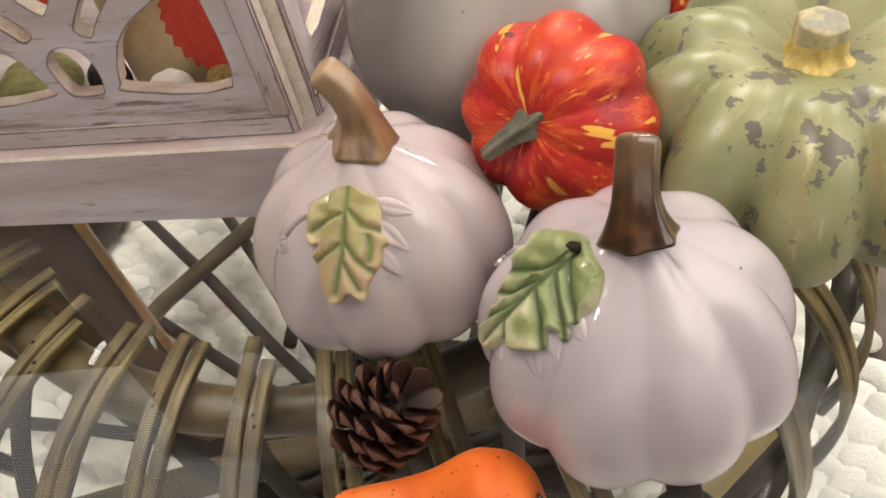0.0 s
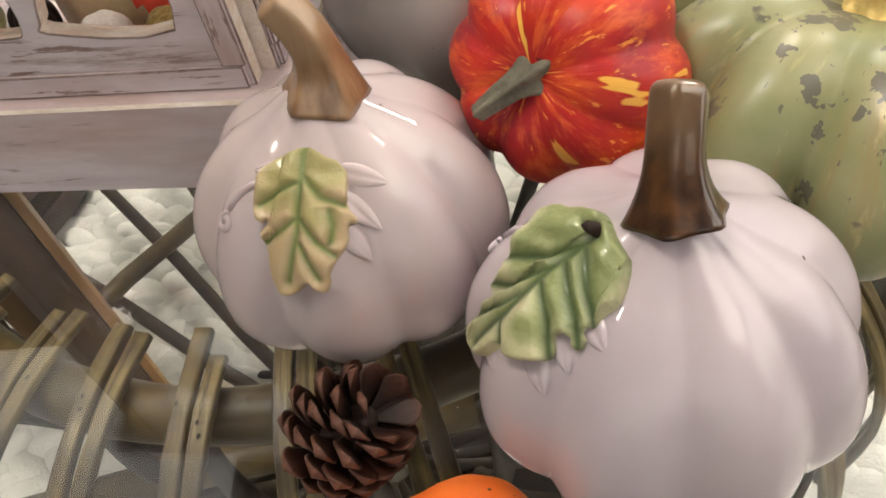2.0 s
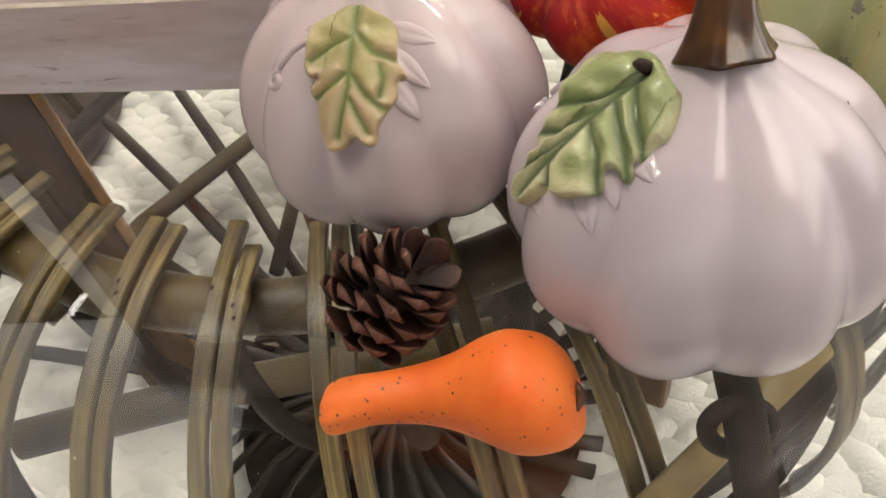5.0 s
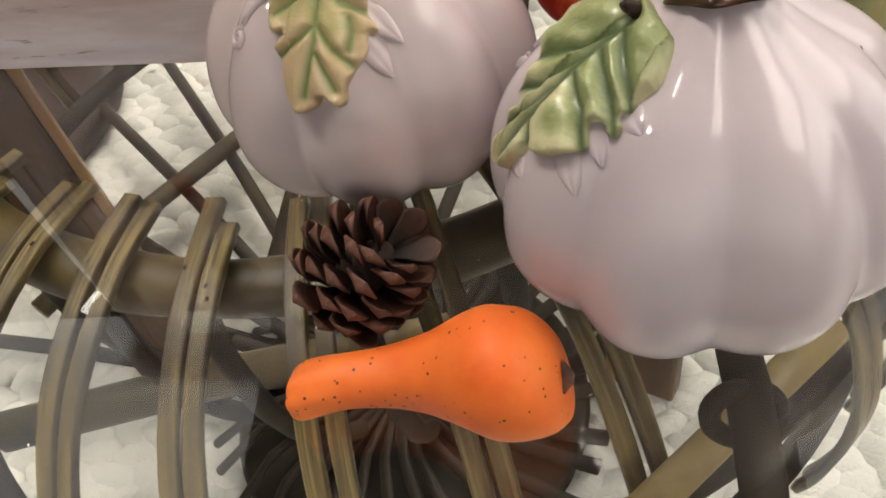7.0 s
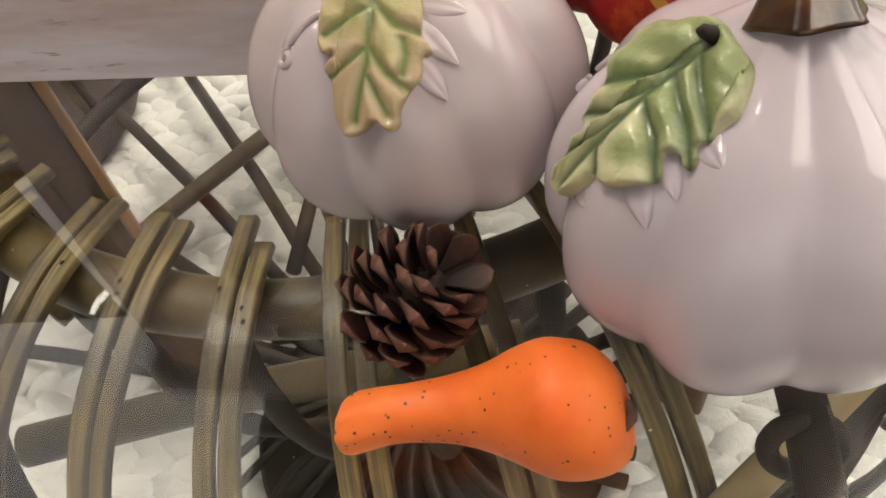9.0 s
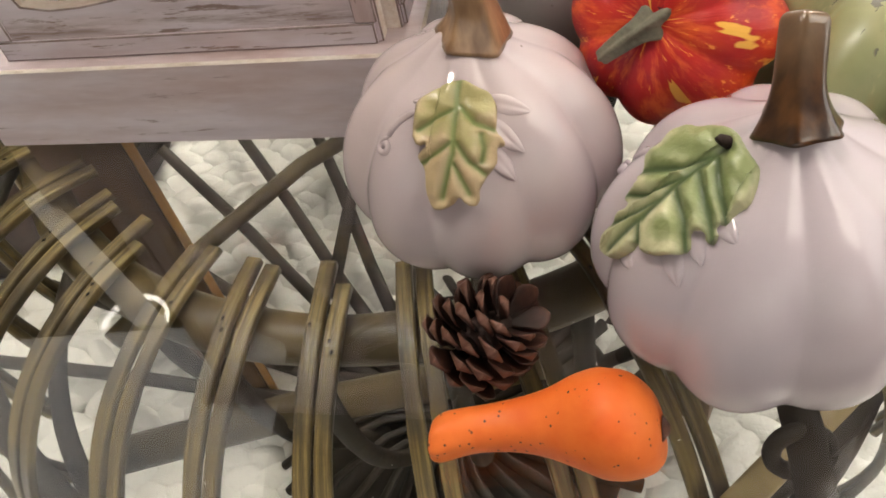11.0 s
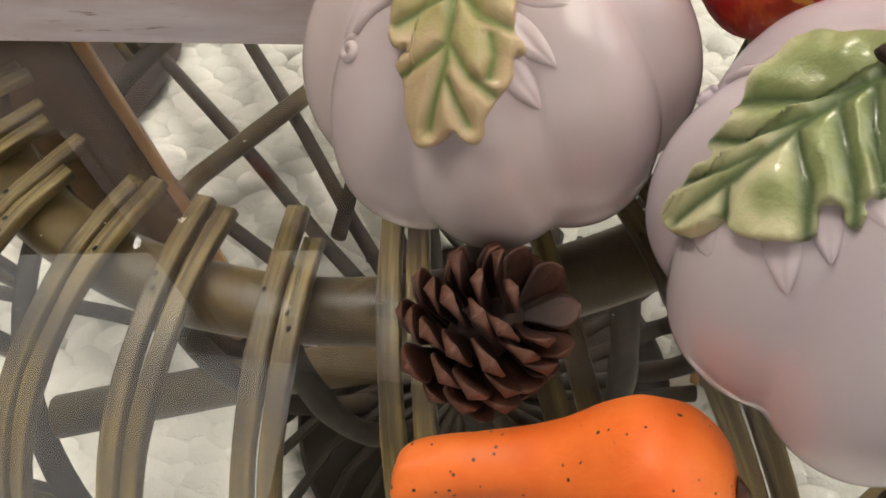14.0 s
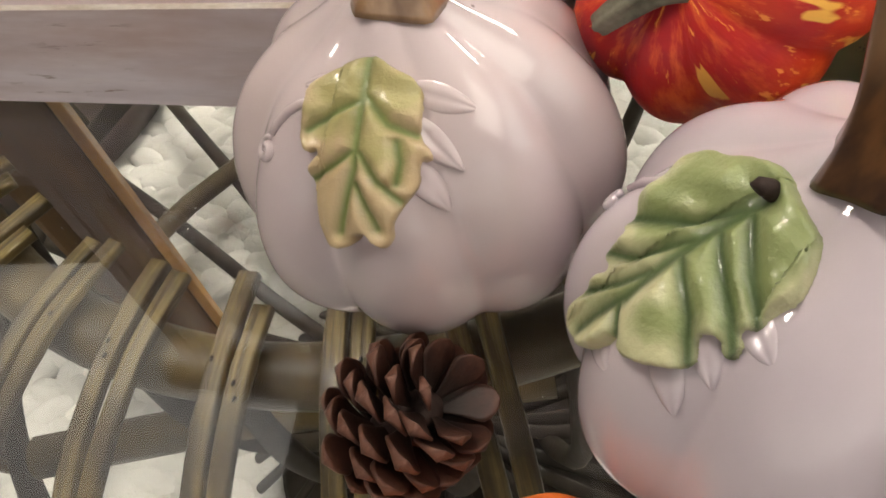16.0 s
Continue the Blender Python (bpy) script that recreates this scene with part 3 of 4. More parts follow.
chunky_rug(-1.15, 0.31, -0.25, 1.6)


def floor_cushion(x, y, r, h):
    ob = thing("floor_cushion", pose(x, y, 0.022), "round dark brown leather floor cushion on the rug", "cushion")
    rows = []
    for k in range(15):
        f = math.pi * (0.01 + 0.98 * k / 14)
        rr = r - h * 0.5 + h * 0.5 * math.sin(f) if 0 < k < 14 else r * 0.3
        rows.append([(rr * math.cos(a) * (1 + 0.02 * math.sin(5 * a)), rr * math.sin(a), h / 2 - h / 2 * math.cos(f)) for a in (2 * math.pi * i / 48 for i in range(48))])
    part("cover", grid(rows), LEATHER, ob)


floor_cushion(-0.755, 0.80, 0.205, 0.05)


# ---- table ----
def profile(s):
    """Radius and height of a cane along its length: over the top hoop, out, down and in again."""
    pts = ((0.240, 0.401), (0.292, 0.398), (0.348, 0.372), (0.390, 0.318), (0.408, 0.250), (0.404, 0.185), (0.394, 0.142))
    x = s * (len(pts) - 1)
    i = min(int(x), len(pts) - 2)
    t = x - i
    p = [pts[max(0, min(len(pts) - 1, i + k))] for k in (-1, 0, 1, 2)]
    return [0.5 * (2 * p[1][c] + (p[2][c] - p[0][c]) * t + (2 * p[0][c] - 5 * p[1][c] + 4 * p[2][c] - p[3][c]) * t * t + (3 * p[1][c] - p[0][c] - 3 * p[2][c] + p[3][c]) * t ** 3) for c in (0, 1)]


def cane_mesh(start, width, shift, seed):
    """One split cane: a flat rounded strip with a knot or two and nail heads over the top hoop; lies along +x of the ring."""
    rng = random.Random(seed)
    knots = [rng.uniform(0.1, 0.9) for _ in range(3)]
    rows = []
    n = 48
    for k in range(n + 1):
        s = start + (1 - start) * k / n
        r, z = profile(s)
        r2, z2 = profile(min(1, s + 0.01))
        r1, z1 = profile(max(0, s - 0.01))
        d = Vector((r2 - r1, 0, z2 - z1)).normalized()
        nrm = Vector((-d.z, 0, d.x))
        c = Vector((r, shift + 0.0012 * math.sin(s * 7 + seed), z))
        kk = width * (1 + 0.10 * sum(math.exp(-((s - q) / 0.010) ** 2) for q in knots)) * (1 + 0.04 * math.sin(s * 31 + seed))
        row = []
        for a in (2 * math.pi * i / 16 for i in range(16)):
            ca, sa = math.cos(a), math.sin(a)
            u = math.copysign(abs(ca) ** 0.6, ca) * kk
            v = math.copysign(abs(sa) ** 0.6, sa) * kk * 0.72
            if sa > 0.9:
                v -= kk * 0.16
            row.append(c + Vector((0, 1, 0)) * u + nrm * v)
        rows.append(row)
    bm = grid(rows)
    for s, off in ((0.138, -0.0010), (0.156, 0.0008))[:seed % 3]:
        r, z = profile(s + start * 0.4)
        m = Matrix.Translation((r, shift + off, z + width * 0.72)) @ Matrix.Diagonal((1.5, 1, 0.35, 1))
        dot = bmesh.ops.create_icosphere(bm, subdivisions=1, radius=0.0011, matrix=m)
        for f in {f for v in dot["verts"] for f in v.link_faces}:
            f.material_index = 1
    me = finish("cane", bm, CANE)
    me.materials.append(BLACK)
    return me


def hoop(name, r, z, thick, material, parent, label="", bumps=5, squash=1.0):
    rows = []
    for i in range(120):
        a = 2 * math.pi * i / 120
        rr = thick * (1 + 0.05 * math.sin(bumps * a) + 0.03 * math.sin(13 * a + 1))
        c = Vector((math.cos(a), math.sin(a), 0))
        rows.append([c * (r + rr * math.cos(b)) + Vector((0, 0, z + rr * squash * math.sin(b))) for b in (2 * math.pi * k / 14 for k in range(14))])
    rows.append(rows[0])
    bm = grid(rows, True, False)
    bmesh.ops.remove_doubles(bm, verts=bm.verts, dist=1e-6)
    return part(name, bm, material, parent, label)


def glass_table():
    t = thing("coffee_table", pose(TABLE.x, TABLE.y, 0), "round glass coffee table on a bulging cane basket base", "table")
    rows = []
    for r, z in ((0.001, GLASS - 0.010), (0.60, GLASS - 0.010), (0.604, GLASS - 0.006), (0.604, GLASS - 0.003), (0.60, GLASS), (0.001, GLASS)):
        rows.append([(r * math.cos(a), r * math.sin(a), z) for a in (2 * math.pi * i / 128 for i in range(128))])
    top = part("glass_top", grid(rows), glass_mat, t, "clear round glass top", smooth=False)
    top.visible_shadow = False
    hoop("hoop", 0.276, 0.379, 0.0155, CANE_THICK, t, "thick bent cane hoop")
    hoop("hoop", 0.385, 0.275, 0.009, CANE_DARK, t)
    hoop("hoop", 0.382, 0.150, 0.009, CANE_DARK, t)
    kinds = [cane_mesh(0.0, 0.0048, -0.0062, 1), cane_mesh(0.064, 0.0047, 0.0058, 2), cane_mesh(0.02, 0.0048, -0.0060, 3), cane_mesh(0.0, 0.0046, 0.0058, 4), cane_mesh(0.01, 0.0049, -0.0058, 5), cane_mesh(0.025, 0.0047, 0.0060, 6)]
    rng = random.Random(5)
    for i in range(36):
        if i == 4:
            continue
        a = radians(-94.7 + 10.0 * i) + rng.uniform(-0.012, 0.012)
        pair = kinds[2 * (i % 3):2 * (i % 3) + 2]
        for me in pair:
            ob = new("cane", me)
            ob.parent = t
            ob.matrix_local = Matrix.Rotation(a, 4, "Z")
    inner = []
    for k in range(25):
        s = k / 24
        inner.append(Vector((0.262 + 0.020 * math.sin(math.pi * s * 0.9) - 0.115 * s ** 2, 0, 0.368 - 0.352 * s)))
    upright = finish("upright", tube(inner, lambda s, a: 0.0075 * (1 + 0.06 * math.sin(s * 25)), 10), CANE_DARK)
    for i in range(20):
        turn = (152 + 18 * i) % 360
        wobble = rng.uniform(-0.03, 0.03)
        if 75 < turn < 200:
            continue
        ob = new("upright", upright)
        ob.parent = t
        ob.matrix_local = Matrix.Rotation(radians(turn) + wobble, 4, "Z")
    def at(x, y, z):
        return Vector((x, y, z)) - TABLE

    part("flat_cane", tube([at(0.049, 0.235, 0.394), at(0.050, 0.205, 0.396), at(0.051, 0.170, 0.394), at(0.051, 0.140, 0.386), at(0.052, 0.110, 0.366), at(0.053, 0.092, 0.330), at(0.054, 0.086, 0.28), at(0.055, 0.095, 0.20)], lambda s, a: 0.0095 + 0.0004 * math.sin(s * 30), 14, 0.45), CANE_DARK, t, "wide dark flat cane")
    part("brace", tube([at(0.112, 0.238, 0.33), at(0.065, 0.196, 0.332), at(0.012, 0.150, 0.33)], lambda s, a: 0.0095 + 0.0004 * math.sin(s * 23), 14, 0.5), CANE_TAN, t, "pale tan cane brace")
    ring = [at(0.050, 0.166, 0.384) + Vector((0.0125 * math.cos(q), 0.004 * math.sin(q), 0.0115 * math.sin(q))) for q in (2 * math.pi * k / 24 for k in range(25))]
    part("binding", tube(ring, 0.0042, 10), CANE_DARK, t, "dark cane binding loop")
    part("stretcher", tube([at(-0.40, 0.272, 0.200), at(-0.25, 0.305, 0.203), at(-0.06, 0.338, 0.200)], lambda s, a: 0.0145 + 0.0006 * math.sin(s * 19), 14), CANE_THICK, t, "thick brown cane stretcher")
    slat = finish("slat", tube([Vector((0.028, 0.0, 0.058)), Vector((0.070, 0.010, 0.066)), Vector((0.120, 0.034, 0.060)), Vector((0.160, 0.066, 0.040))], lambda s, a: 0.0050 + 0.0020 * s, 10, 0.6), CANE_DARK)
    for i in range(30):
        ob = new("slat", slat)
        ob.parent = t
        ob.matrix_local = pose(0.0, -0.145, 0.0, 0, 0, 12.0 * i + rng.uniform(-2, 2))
    # Disc added below the slats to darken the rug in their gaps.
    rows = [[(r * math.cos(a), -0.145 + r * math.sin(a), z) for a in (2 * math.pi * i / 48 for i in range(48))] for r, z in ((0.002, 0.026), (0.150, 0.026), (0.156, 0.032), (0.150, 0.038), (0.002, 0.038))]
    part("dark_disc", grid(rows), CANE_DARK, t, "dark round disc added under the slats to darken the gaps")
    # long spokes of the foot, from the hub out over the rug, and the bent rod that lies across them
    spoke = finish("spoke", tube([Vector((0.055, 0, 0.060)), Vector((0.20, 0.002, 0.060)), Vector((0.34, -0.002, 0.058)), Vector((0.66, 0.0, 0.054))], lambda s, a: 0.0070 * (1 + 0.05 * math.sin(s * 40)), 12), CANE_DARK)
    for deg in (76.0, 101.0, 112.5, 122.8, 132.6, 145.0, 157.0, 169.0):
        ob = new("spoke", spoke)
        ob.parent = t
        ob.matrix_local = pose(-0.020, -0.148, 0.0, 0, 0, deg)
    part("rod", tube([at(-0.10, 0.855, 0.074), at(-0.22, 0.805, 0.075), at(-0.342, 0.708, 0.076), at(-0.442, 0.588, 0.076), at(-0.515, 0.470, 0.075)], lambda s, a: 0.0104 + 0.0005 * math.sin(s * 33), 14), CANE_THICK, t, "bent brown cane rod over the spokes")
    part("brace", tube([at(-0.266, 0.80, 0.088), at(-0.270, 0.66, 0.089), at(-0.279, 0.50, 0.088)], lambda s, a: 0.0074 + 0.0003 * math.sin(s * 25), 12), CANE_DARK, t, "dark straight cane brace")
    for deg in (0, 120, 240):
        leg = part("leg", box(-0.026, 0.026, -0.011, 0.011, 0.03, GLASS - 0.0101, 0.004, 2), LEG, t, "flat brown stained wooden leg", smooth=False)
        leg.matrix_local = Matrix.Rotation(radians(deg), 4, "Z") @ pose(-0.2200, -0.1100, 0, 0, 0, 33.5)
        # Orange-lit edge of the leg made as a strip in a paler colour.
        part("edge_band", box(0.0262, 0.0335, -0.0108, 0.0108, 0.03, GLASS - 0.0102, 0.0018, 2), LEG_EDGE, leg, "honey brown strip for the lit edge", smooth=False)
    return t


glass_table()


# ---- ceramic pumpkins ----
from mathutils.bvhtree import BVHTree


def ceramic_pumpkin(x, y, r, h, waist, lobes, depth, turn, neck, label, glaze_mat=CERAMIC, seed=1.0):
    """Returns the pumpkin and the softer form over which its leaves were pressed."""
    ob = thing("ceramic_pumpkin", pose(x, y, GLASS + 0.0006), label, "pumpkin", "ceramic pumpkins")
    soft = pumpkin_body(r, h, lobes, depth * 0.5, neck=neck, foot=0.03, turn=turn, seed=seed, collar=0.27, waist=waist)
    under = BVHTree.FromBMesh(soft)
    soft.free()
    part("body", pumpkin_body(r, h, lobes, depth, neck=neck, foot=0.03, turn=turn, wobble=0.022, seed=seed, crease=0.50, collar=0.27, waist=waist), glaze_mat, ob)
    return ob, under


A, bvh = ceramic_pumpkin(-0.0811, 0.2810, 0.0651, 0.1086, 0.047, 9, 0.105, radians(70), 0.11, "lilac white glazed ceramic pumpkin with tan leaf and stem", seed=2.0)
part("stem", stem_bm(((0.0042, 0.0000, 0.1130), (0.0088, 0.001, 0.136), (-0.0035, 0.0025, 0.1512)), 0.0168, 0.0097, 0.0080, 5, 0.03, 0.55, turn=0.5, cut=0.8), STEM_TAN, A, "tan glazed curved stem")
place = pressed(bvh, (-0.0075, -0.0435, 0.0965), (-0.2, -0.55, 0.81), (0.0, 0.3, 1.0))
TAN_EDGE = [(1.5, 25.6), (-6.1, 22.7), (-11.9, 19.1), (-15.5, 15.3), (-16.0, 10.2), (-16.6, 4.8), (-16.3, 1.0), (-14.4, -2.2), (-10.5, -0.8), (-14.0, -4.4), (-14.2, -6.9), (-12.3, -9.7), (-10.4, -12.5), (-10.2, -18.6), (-8.5, -24.2), (-5.7, -26.3), (0.8, -24.6), (3.9, -20.4), (6.2, -23.2), (9.7, -24.2), (12.0, -21.6), (11.6, -18.1), (13.7, -13.9), (17.1, -8.3), (17.8, -5.2), (17.0, -1.0), (19.6, -0.7), (19.3, 2.0), (16.4, 4.8), (15.7, 11.5), (15.6, 17.4), (12.1, 20.3), (7.2, 22.2), (4.2, 24.5)]
TAN_VEINS = [[(1.3, 24.5), (1.6, 10.1), (1.6, -4.7), (-2.6, -20.9)], [(0.8, 12.3), (-7.4, 8.9), (-14.0, 4.0)], [(1.8, 0.4), (-4.0, -3.8), (-12.5, -8.3)], [(2.0, 14.4), (8.7, 7.1), (15.2, 5.2)], [(2.4, -0.4), (7.5, -7.2), (13.2, -11.5)], [(11.3, 3.0), (12.7, -2.0), (12.2, -7.2)], [(2.0, -8.3), (7.9, -19.0)]]
part("leaf", moulded_leaf(place, TAN_EDGE, TAN_VEINS, 4.8, valley=1.7, seed=1.0), LEAF_TAN, A, "tan glazed leaf with green veins")
for spec in ((12.5, 17.6, 29.3, 14.8, 9.5), (13.0, 9.5, 27.3, -1.6, 9.0), (14.5, -1.5, 24.2, -12.6, 8.5), (-10.5, 18.0, -18.6, 16.2, 5.0)):
    part("relief_leaf", moulded_finger(place, *spec, 1.3), CERAMIC, A, "moulded leaf finger in the same glaze")
part("tendril", moulded_thread(place, [(-14.0, 12.4), (-18.5, 10.9), (-22.5, 8.8), (-26.0, 5.4), (-28.0, 2.2)], 0.0016), CERAMIC, A)
part("curl", moulded_thread(place, curl(-29.9, -2.0), 0.0014), CERAMIC, A)

B, bvh = ceramic_pumpkin(0.0328, 0.2118, 0.0691, 0.107, 0.0405, 9, 0.10, radians(93), 0.115, "lilac white glazed ceramic pumpkin with green leaf and brown stem", CERAMIC_COOL, seed=5.0)
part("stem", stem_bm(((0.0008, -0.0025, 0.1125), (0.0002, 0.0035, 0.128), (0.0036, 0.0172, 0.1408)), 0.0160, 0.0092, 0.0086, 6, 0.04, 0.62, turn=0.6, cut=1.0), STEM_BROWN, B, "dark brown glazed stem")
place = pressed(bvh, (-0.0400, -0.0130, 0.0960), (-0.5, -0.32, 0.8), (0.70, 0.25, 0.75))
GREEN_EDGE = [(-6.6, 28.9), (-13.1, 23.6), (-20.0, 17.5), (-23.0, 12.7), (-22.6, 6.9), (-21.6, 0.2), (-19.4, -3.7), (-19.2, -7.4), (-15.6, -6.9), (-18.6, -13.7), (-17.3, -16.2), (-13.2, -15.4), (-16.4, -21.0), (-15.6, -26.5), (-14.6, -33.3), (-12.0, -36.6), (-6.5, -36.0), (-0.1, -31.4), (2.8, -26.0), (2.4, -21.4), (8.4, -20.8), (12.1, -18.4), (15.8, -13.4), (18.9, -10.2), (18.6, -6.9), (14.5, -3.6), (16.5, -0.4), (20.4, -2.9), (22.6, -0.8), (21.5, 1.9), (17.9, 4.0), (20.9, 6.7), (19.3, 10.7), (20.3, 16.4), (17.6, 20.8), (13.8, 25.4), (11.4, 27.0), (7.5, 27.6), (0.0, 28.8), (-4.1, 29.5)]
GREEN_VEINS = [[(0.0, 23.7), (-1.6, 6.8), (-1.8, -13.5), (-7.0, -32.0)], [(-1.2, 17.8), (-6.3, 8.4), (-11.4, 3.6), (-19.2, -4.8)], [(-2.3, 5.6), (-8.7, -7.0), (-17.1, -14.0)], [(1.0, 18.9), (11.3, 11.4), (19.6, 7.0)], [(-1.2, 2.2), (10.7, -2.8), (18.0, -9.2)], [(-0.9, 11.8), (14.7, 4.0), (21.2, -0.6)], [(-1.8, -4.5), (-6.2, -14.5), (-14.4, -25.0)], [(-2.2, -15.5), (3.6, -20.0)]]
part("leaf", moulded_leaf(place, GREEN_EDGE, GREEN_VEINS, 5.6, valley=2.5, seed=3.0), LEAF_GREEN, B, "green glazed leaf with pale lobes")
for spec in ((-3.5, -27.5, 6.6, -30.2, 9.0), (9.0, -10.5, 24.0, -20.6, 10.0), (12.5, -1.6, 24.4, -9.4, 8.0), (14.0, 7.0, 27.6, 4.8, 10.0)):
    part("relief_leaf", moulded_finger(place, *spec, 1.2), CERAMIC_COOL, B, "moulded leaf finger in the same glaze")
part("leaf_stalk", tube([place(-0.6, 25.2, 0.0015), place(-0.5, 24.6, 0.0048), place(-0.3, 23.8, 0.0066), place(0.0, 22.8, 0.0068)], lambda s, a: 0.0024 * (1 - 0.2 * s), 14), CONE_CORE, B, "dark leaf stalk")
part("tendril", moulded_thread(place, [(-20.5, 5.0), (-25.0, 3.8), (-29.0, 0.6), (-32.5, -4.6)], 0.0016), CERAMIC_COOL, B)
part("curl", moulded_thread(place, curl(-34.6, -11.0, 1.2, 2.8), 0.0014), CERAMIC_COOL, B)

W, bvh = ceramic_pumpkin(-0.009, 0.432, 0.0968, 0.160, 0.080, 9, 0.05, 0.2, 0.03, "large grey white glazed ceramic pumpkin behind the others", CERAMIC_FAR, seed=9.0)
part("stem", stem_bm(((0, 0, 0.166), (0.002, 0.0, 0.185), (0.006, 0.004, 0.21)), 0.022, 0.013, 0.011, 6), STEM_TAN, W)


# ---- painted pumpkins and gourd ----
def aimed(x, y, z, axis, spin=0.0):
    q = Vector(axis).normalized().to_track_quat("Z", "Y")
    return Matrix.Translation((x, y, z)) @ q.to_matrix().to_4x4() @ Matrix.Rotation(radians(spin), 4, "Z")


def small_red(m, r, h, label, tip=None):
    ob = thing("red_pumpkin", m, label, "pumpkin", "small red pumpkins")
    bm = pumpkin_body(r, h, 8, 0.12, dimple=0.09, foot=0.06, turn=0.35, wobble=0.05, seed=4.0, power=0.80, crease=0.0)
    for v in bm.verts:
        v.co.z -= h / 2
    part("body", bm, RED, ob)
    tip = m.inverted() @ Vector(tip) if tip else Vector((-0.010, -0.014, h * 0.36 + 0.021))
    mid = Vector((tip.x * 0.28, tip.y * 0.28, h * 0.36 + 0.014))
    part("stem", stem_bm(((0, 0, h * 0.36), mid, tip), 0.0098, 0.0056, 0.0036, 5, 0.22, 0.45, around=40, twist=1.2), DRY_STEM, ob, "dry grey twisted stem")
    return ob


small_red(aimed(0.0110, 0.3160, 0.5165, (-0.43, -0.75, 0.50)), 0.0482, 0.080, "small red orange mottled pumpkin tipped between the white ones", (-0.0235, 0.2895, 0.5200))
small_red(aimed(0.105, 0.500, GLASS + 0.030, (0.1, -0.2, 1)), 0.045, 0.06, "small red pumpkin standing behind the green one")

G = thing("green_pumpkin", pose(0.135, 0.329, GLASS + 0.0005), "squat sage green pumpkin with chipped paint and a gold stem", "pumpkin")
part("body", pumpkin_body(0.0995, 0.109, 10, 0.23, dimple=0.20, foot=0.05, turn=0.25, wobble=0.03, seed=7.0, power=0.74, nu=220, crease=-0.4), GREEN, G)
part("stem", stem_bm(((0, 0, 0.0860), (0, 0, 0.092), (0, 0.001, 0.100)), 0.0300, 0.0135, 0.0122, 6, 0.16, 0.75, turn=0.4, cut=0.3), GOLD, G, "gold painted star-shaped stem")
part("stem_cut", stem_bm(((0, 0.001, 0.1000), (0, 0.001, 0.104), (0.0005, 0.001, 0.1080)), 0.0122, 0.0126, 0.0120, 6, 0.05, 0.3, turn=0.4, cut=0.35), GREY_CUT, G, "grey cut end of the stem")


def orange_gourd():
    ob = thing("orange_gourd", pose(-0.0325, 0.150, GLASS), "small orange painted gourd with dark specks on the glass", "gourd")
    pts = ((0.0250, 0.0010), (0.0235, 0.0090), (0.0185, 0.0178), (0.0080, 0.0236), (-0.0040, 0.0240), (-0.0150, 0.0206), (-0.0270, 0.0157), (-0.0400, 0.0126), (-0.0540, 0.0112), (-0.0650, 0.0116), (-0.0722, 0.0112), (-0.0762, 0.0078), (-0.0752, 0.0010))
    rows = []
    n = len(pts)
    for k in range(61):
        x = k / 60 * (n - 1)
        i = min(int(x), n - 2)
        f = x - i
        p = [pts[max(0, min(n - 1, i + d))] for d in (-1, 0, 1, 2)]
        u, r = [0.5 * (2 * p[1][c] + (p[2][c] - p[0][c]) * f + (2 * p[0][c] - 5 * p[1][c] + 4 * p[2][c] - p[3][c]) * f * f + (3 * p[1][c] - p[0][c] - 3 * p[2][c] + p[3][c]) * f ** 3) for c in (0, 1)]
        r = max(0.0006, r * 0.94)
        bow = -0.026 * max(0.0, -u / 0.077) ** 2 + 0.0175 * max(0.0, -u / 0.077)
        row = []
        for j in range(40):
            a = 2 * math.pi * j / 40
            rr = r * (1 + 0.03 * noise.noise((u * 60, math.cos(a) * 1.5, math.sin(a) * 1.5)) + 0.012 * math.cos(5 * a) + 0.05 * max(0.0, min(1.0, (-0.060 - u) / 0.012)) * math.cos(7 * a))
            row.append((u, bow + rr * math.cos(a), max(r * 1.0, 0.0112 if u < 0 else 0.004, r) + rr * math.sin(a)))
        rows.append(row)
    body = part("body", grid(rows), ORANGE, ob)
    scar = tube([Vector((0.0215, 0, 0.0225)), Vector((0.0252, 0, 0.0225))], lambda s, a: 0.0040 * (1.4 - 1.0 * s) * (1 + 0.3 * math.sin(3 * a)), 16)
    part("blossom_end", scar, CONE, ob, "dark scuffed blossom end")
    ob.matrix_world = pose(-0.0355, 0.151, GLASS + 0.0004, 0, 0, -8) @ Matrix.Scale(0.93, 4)
    return ob


orange_gourd()


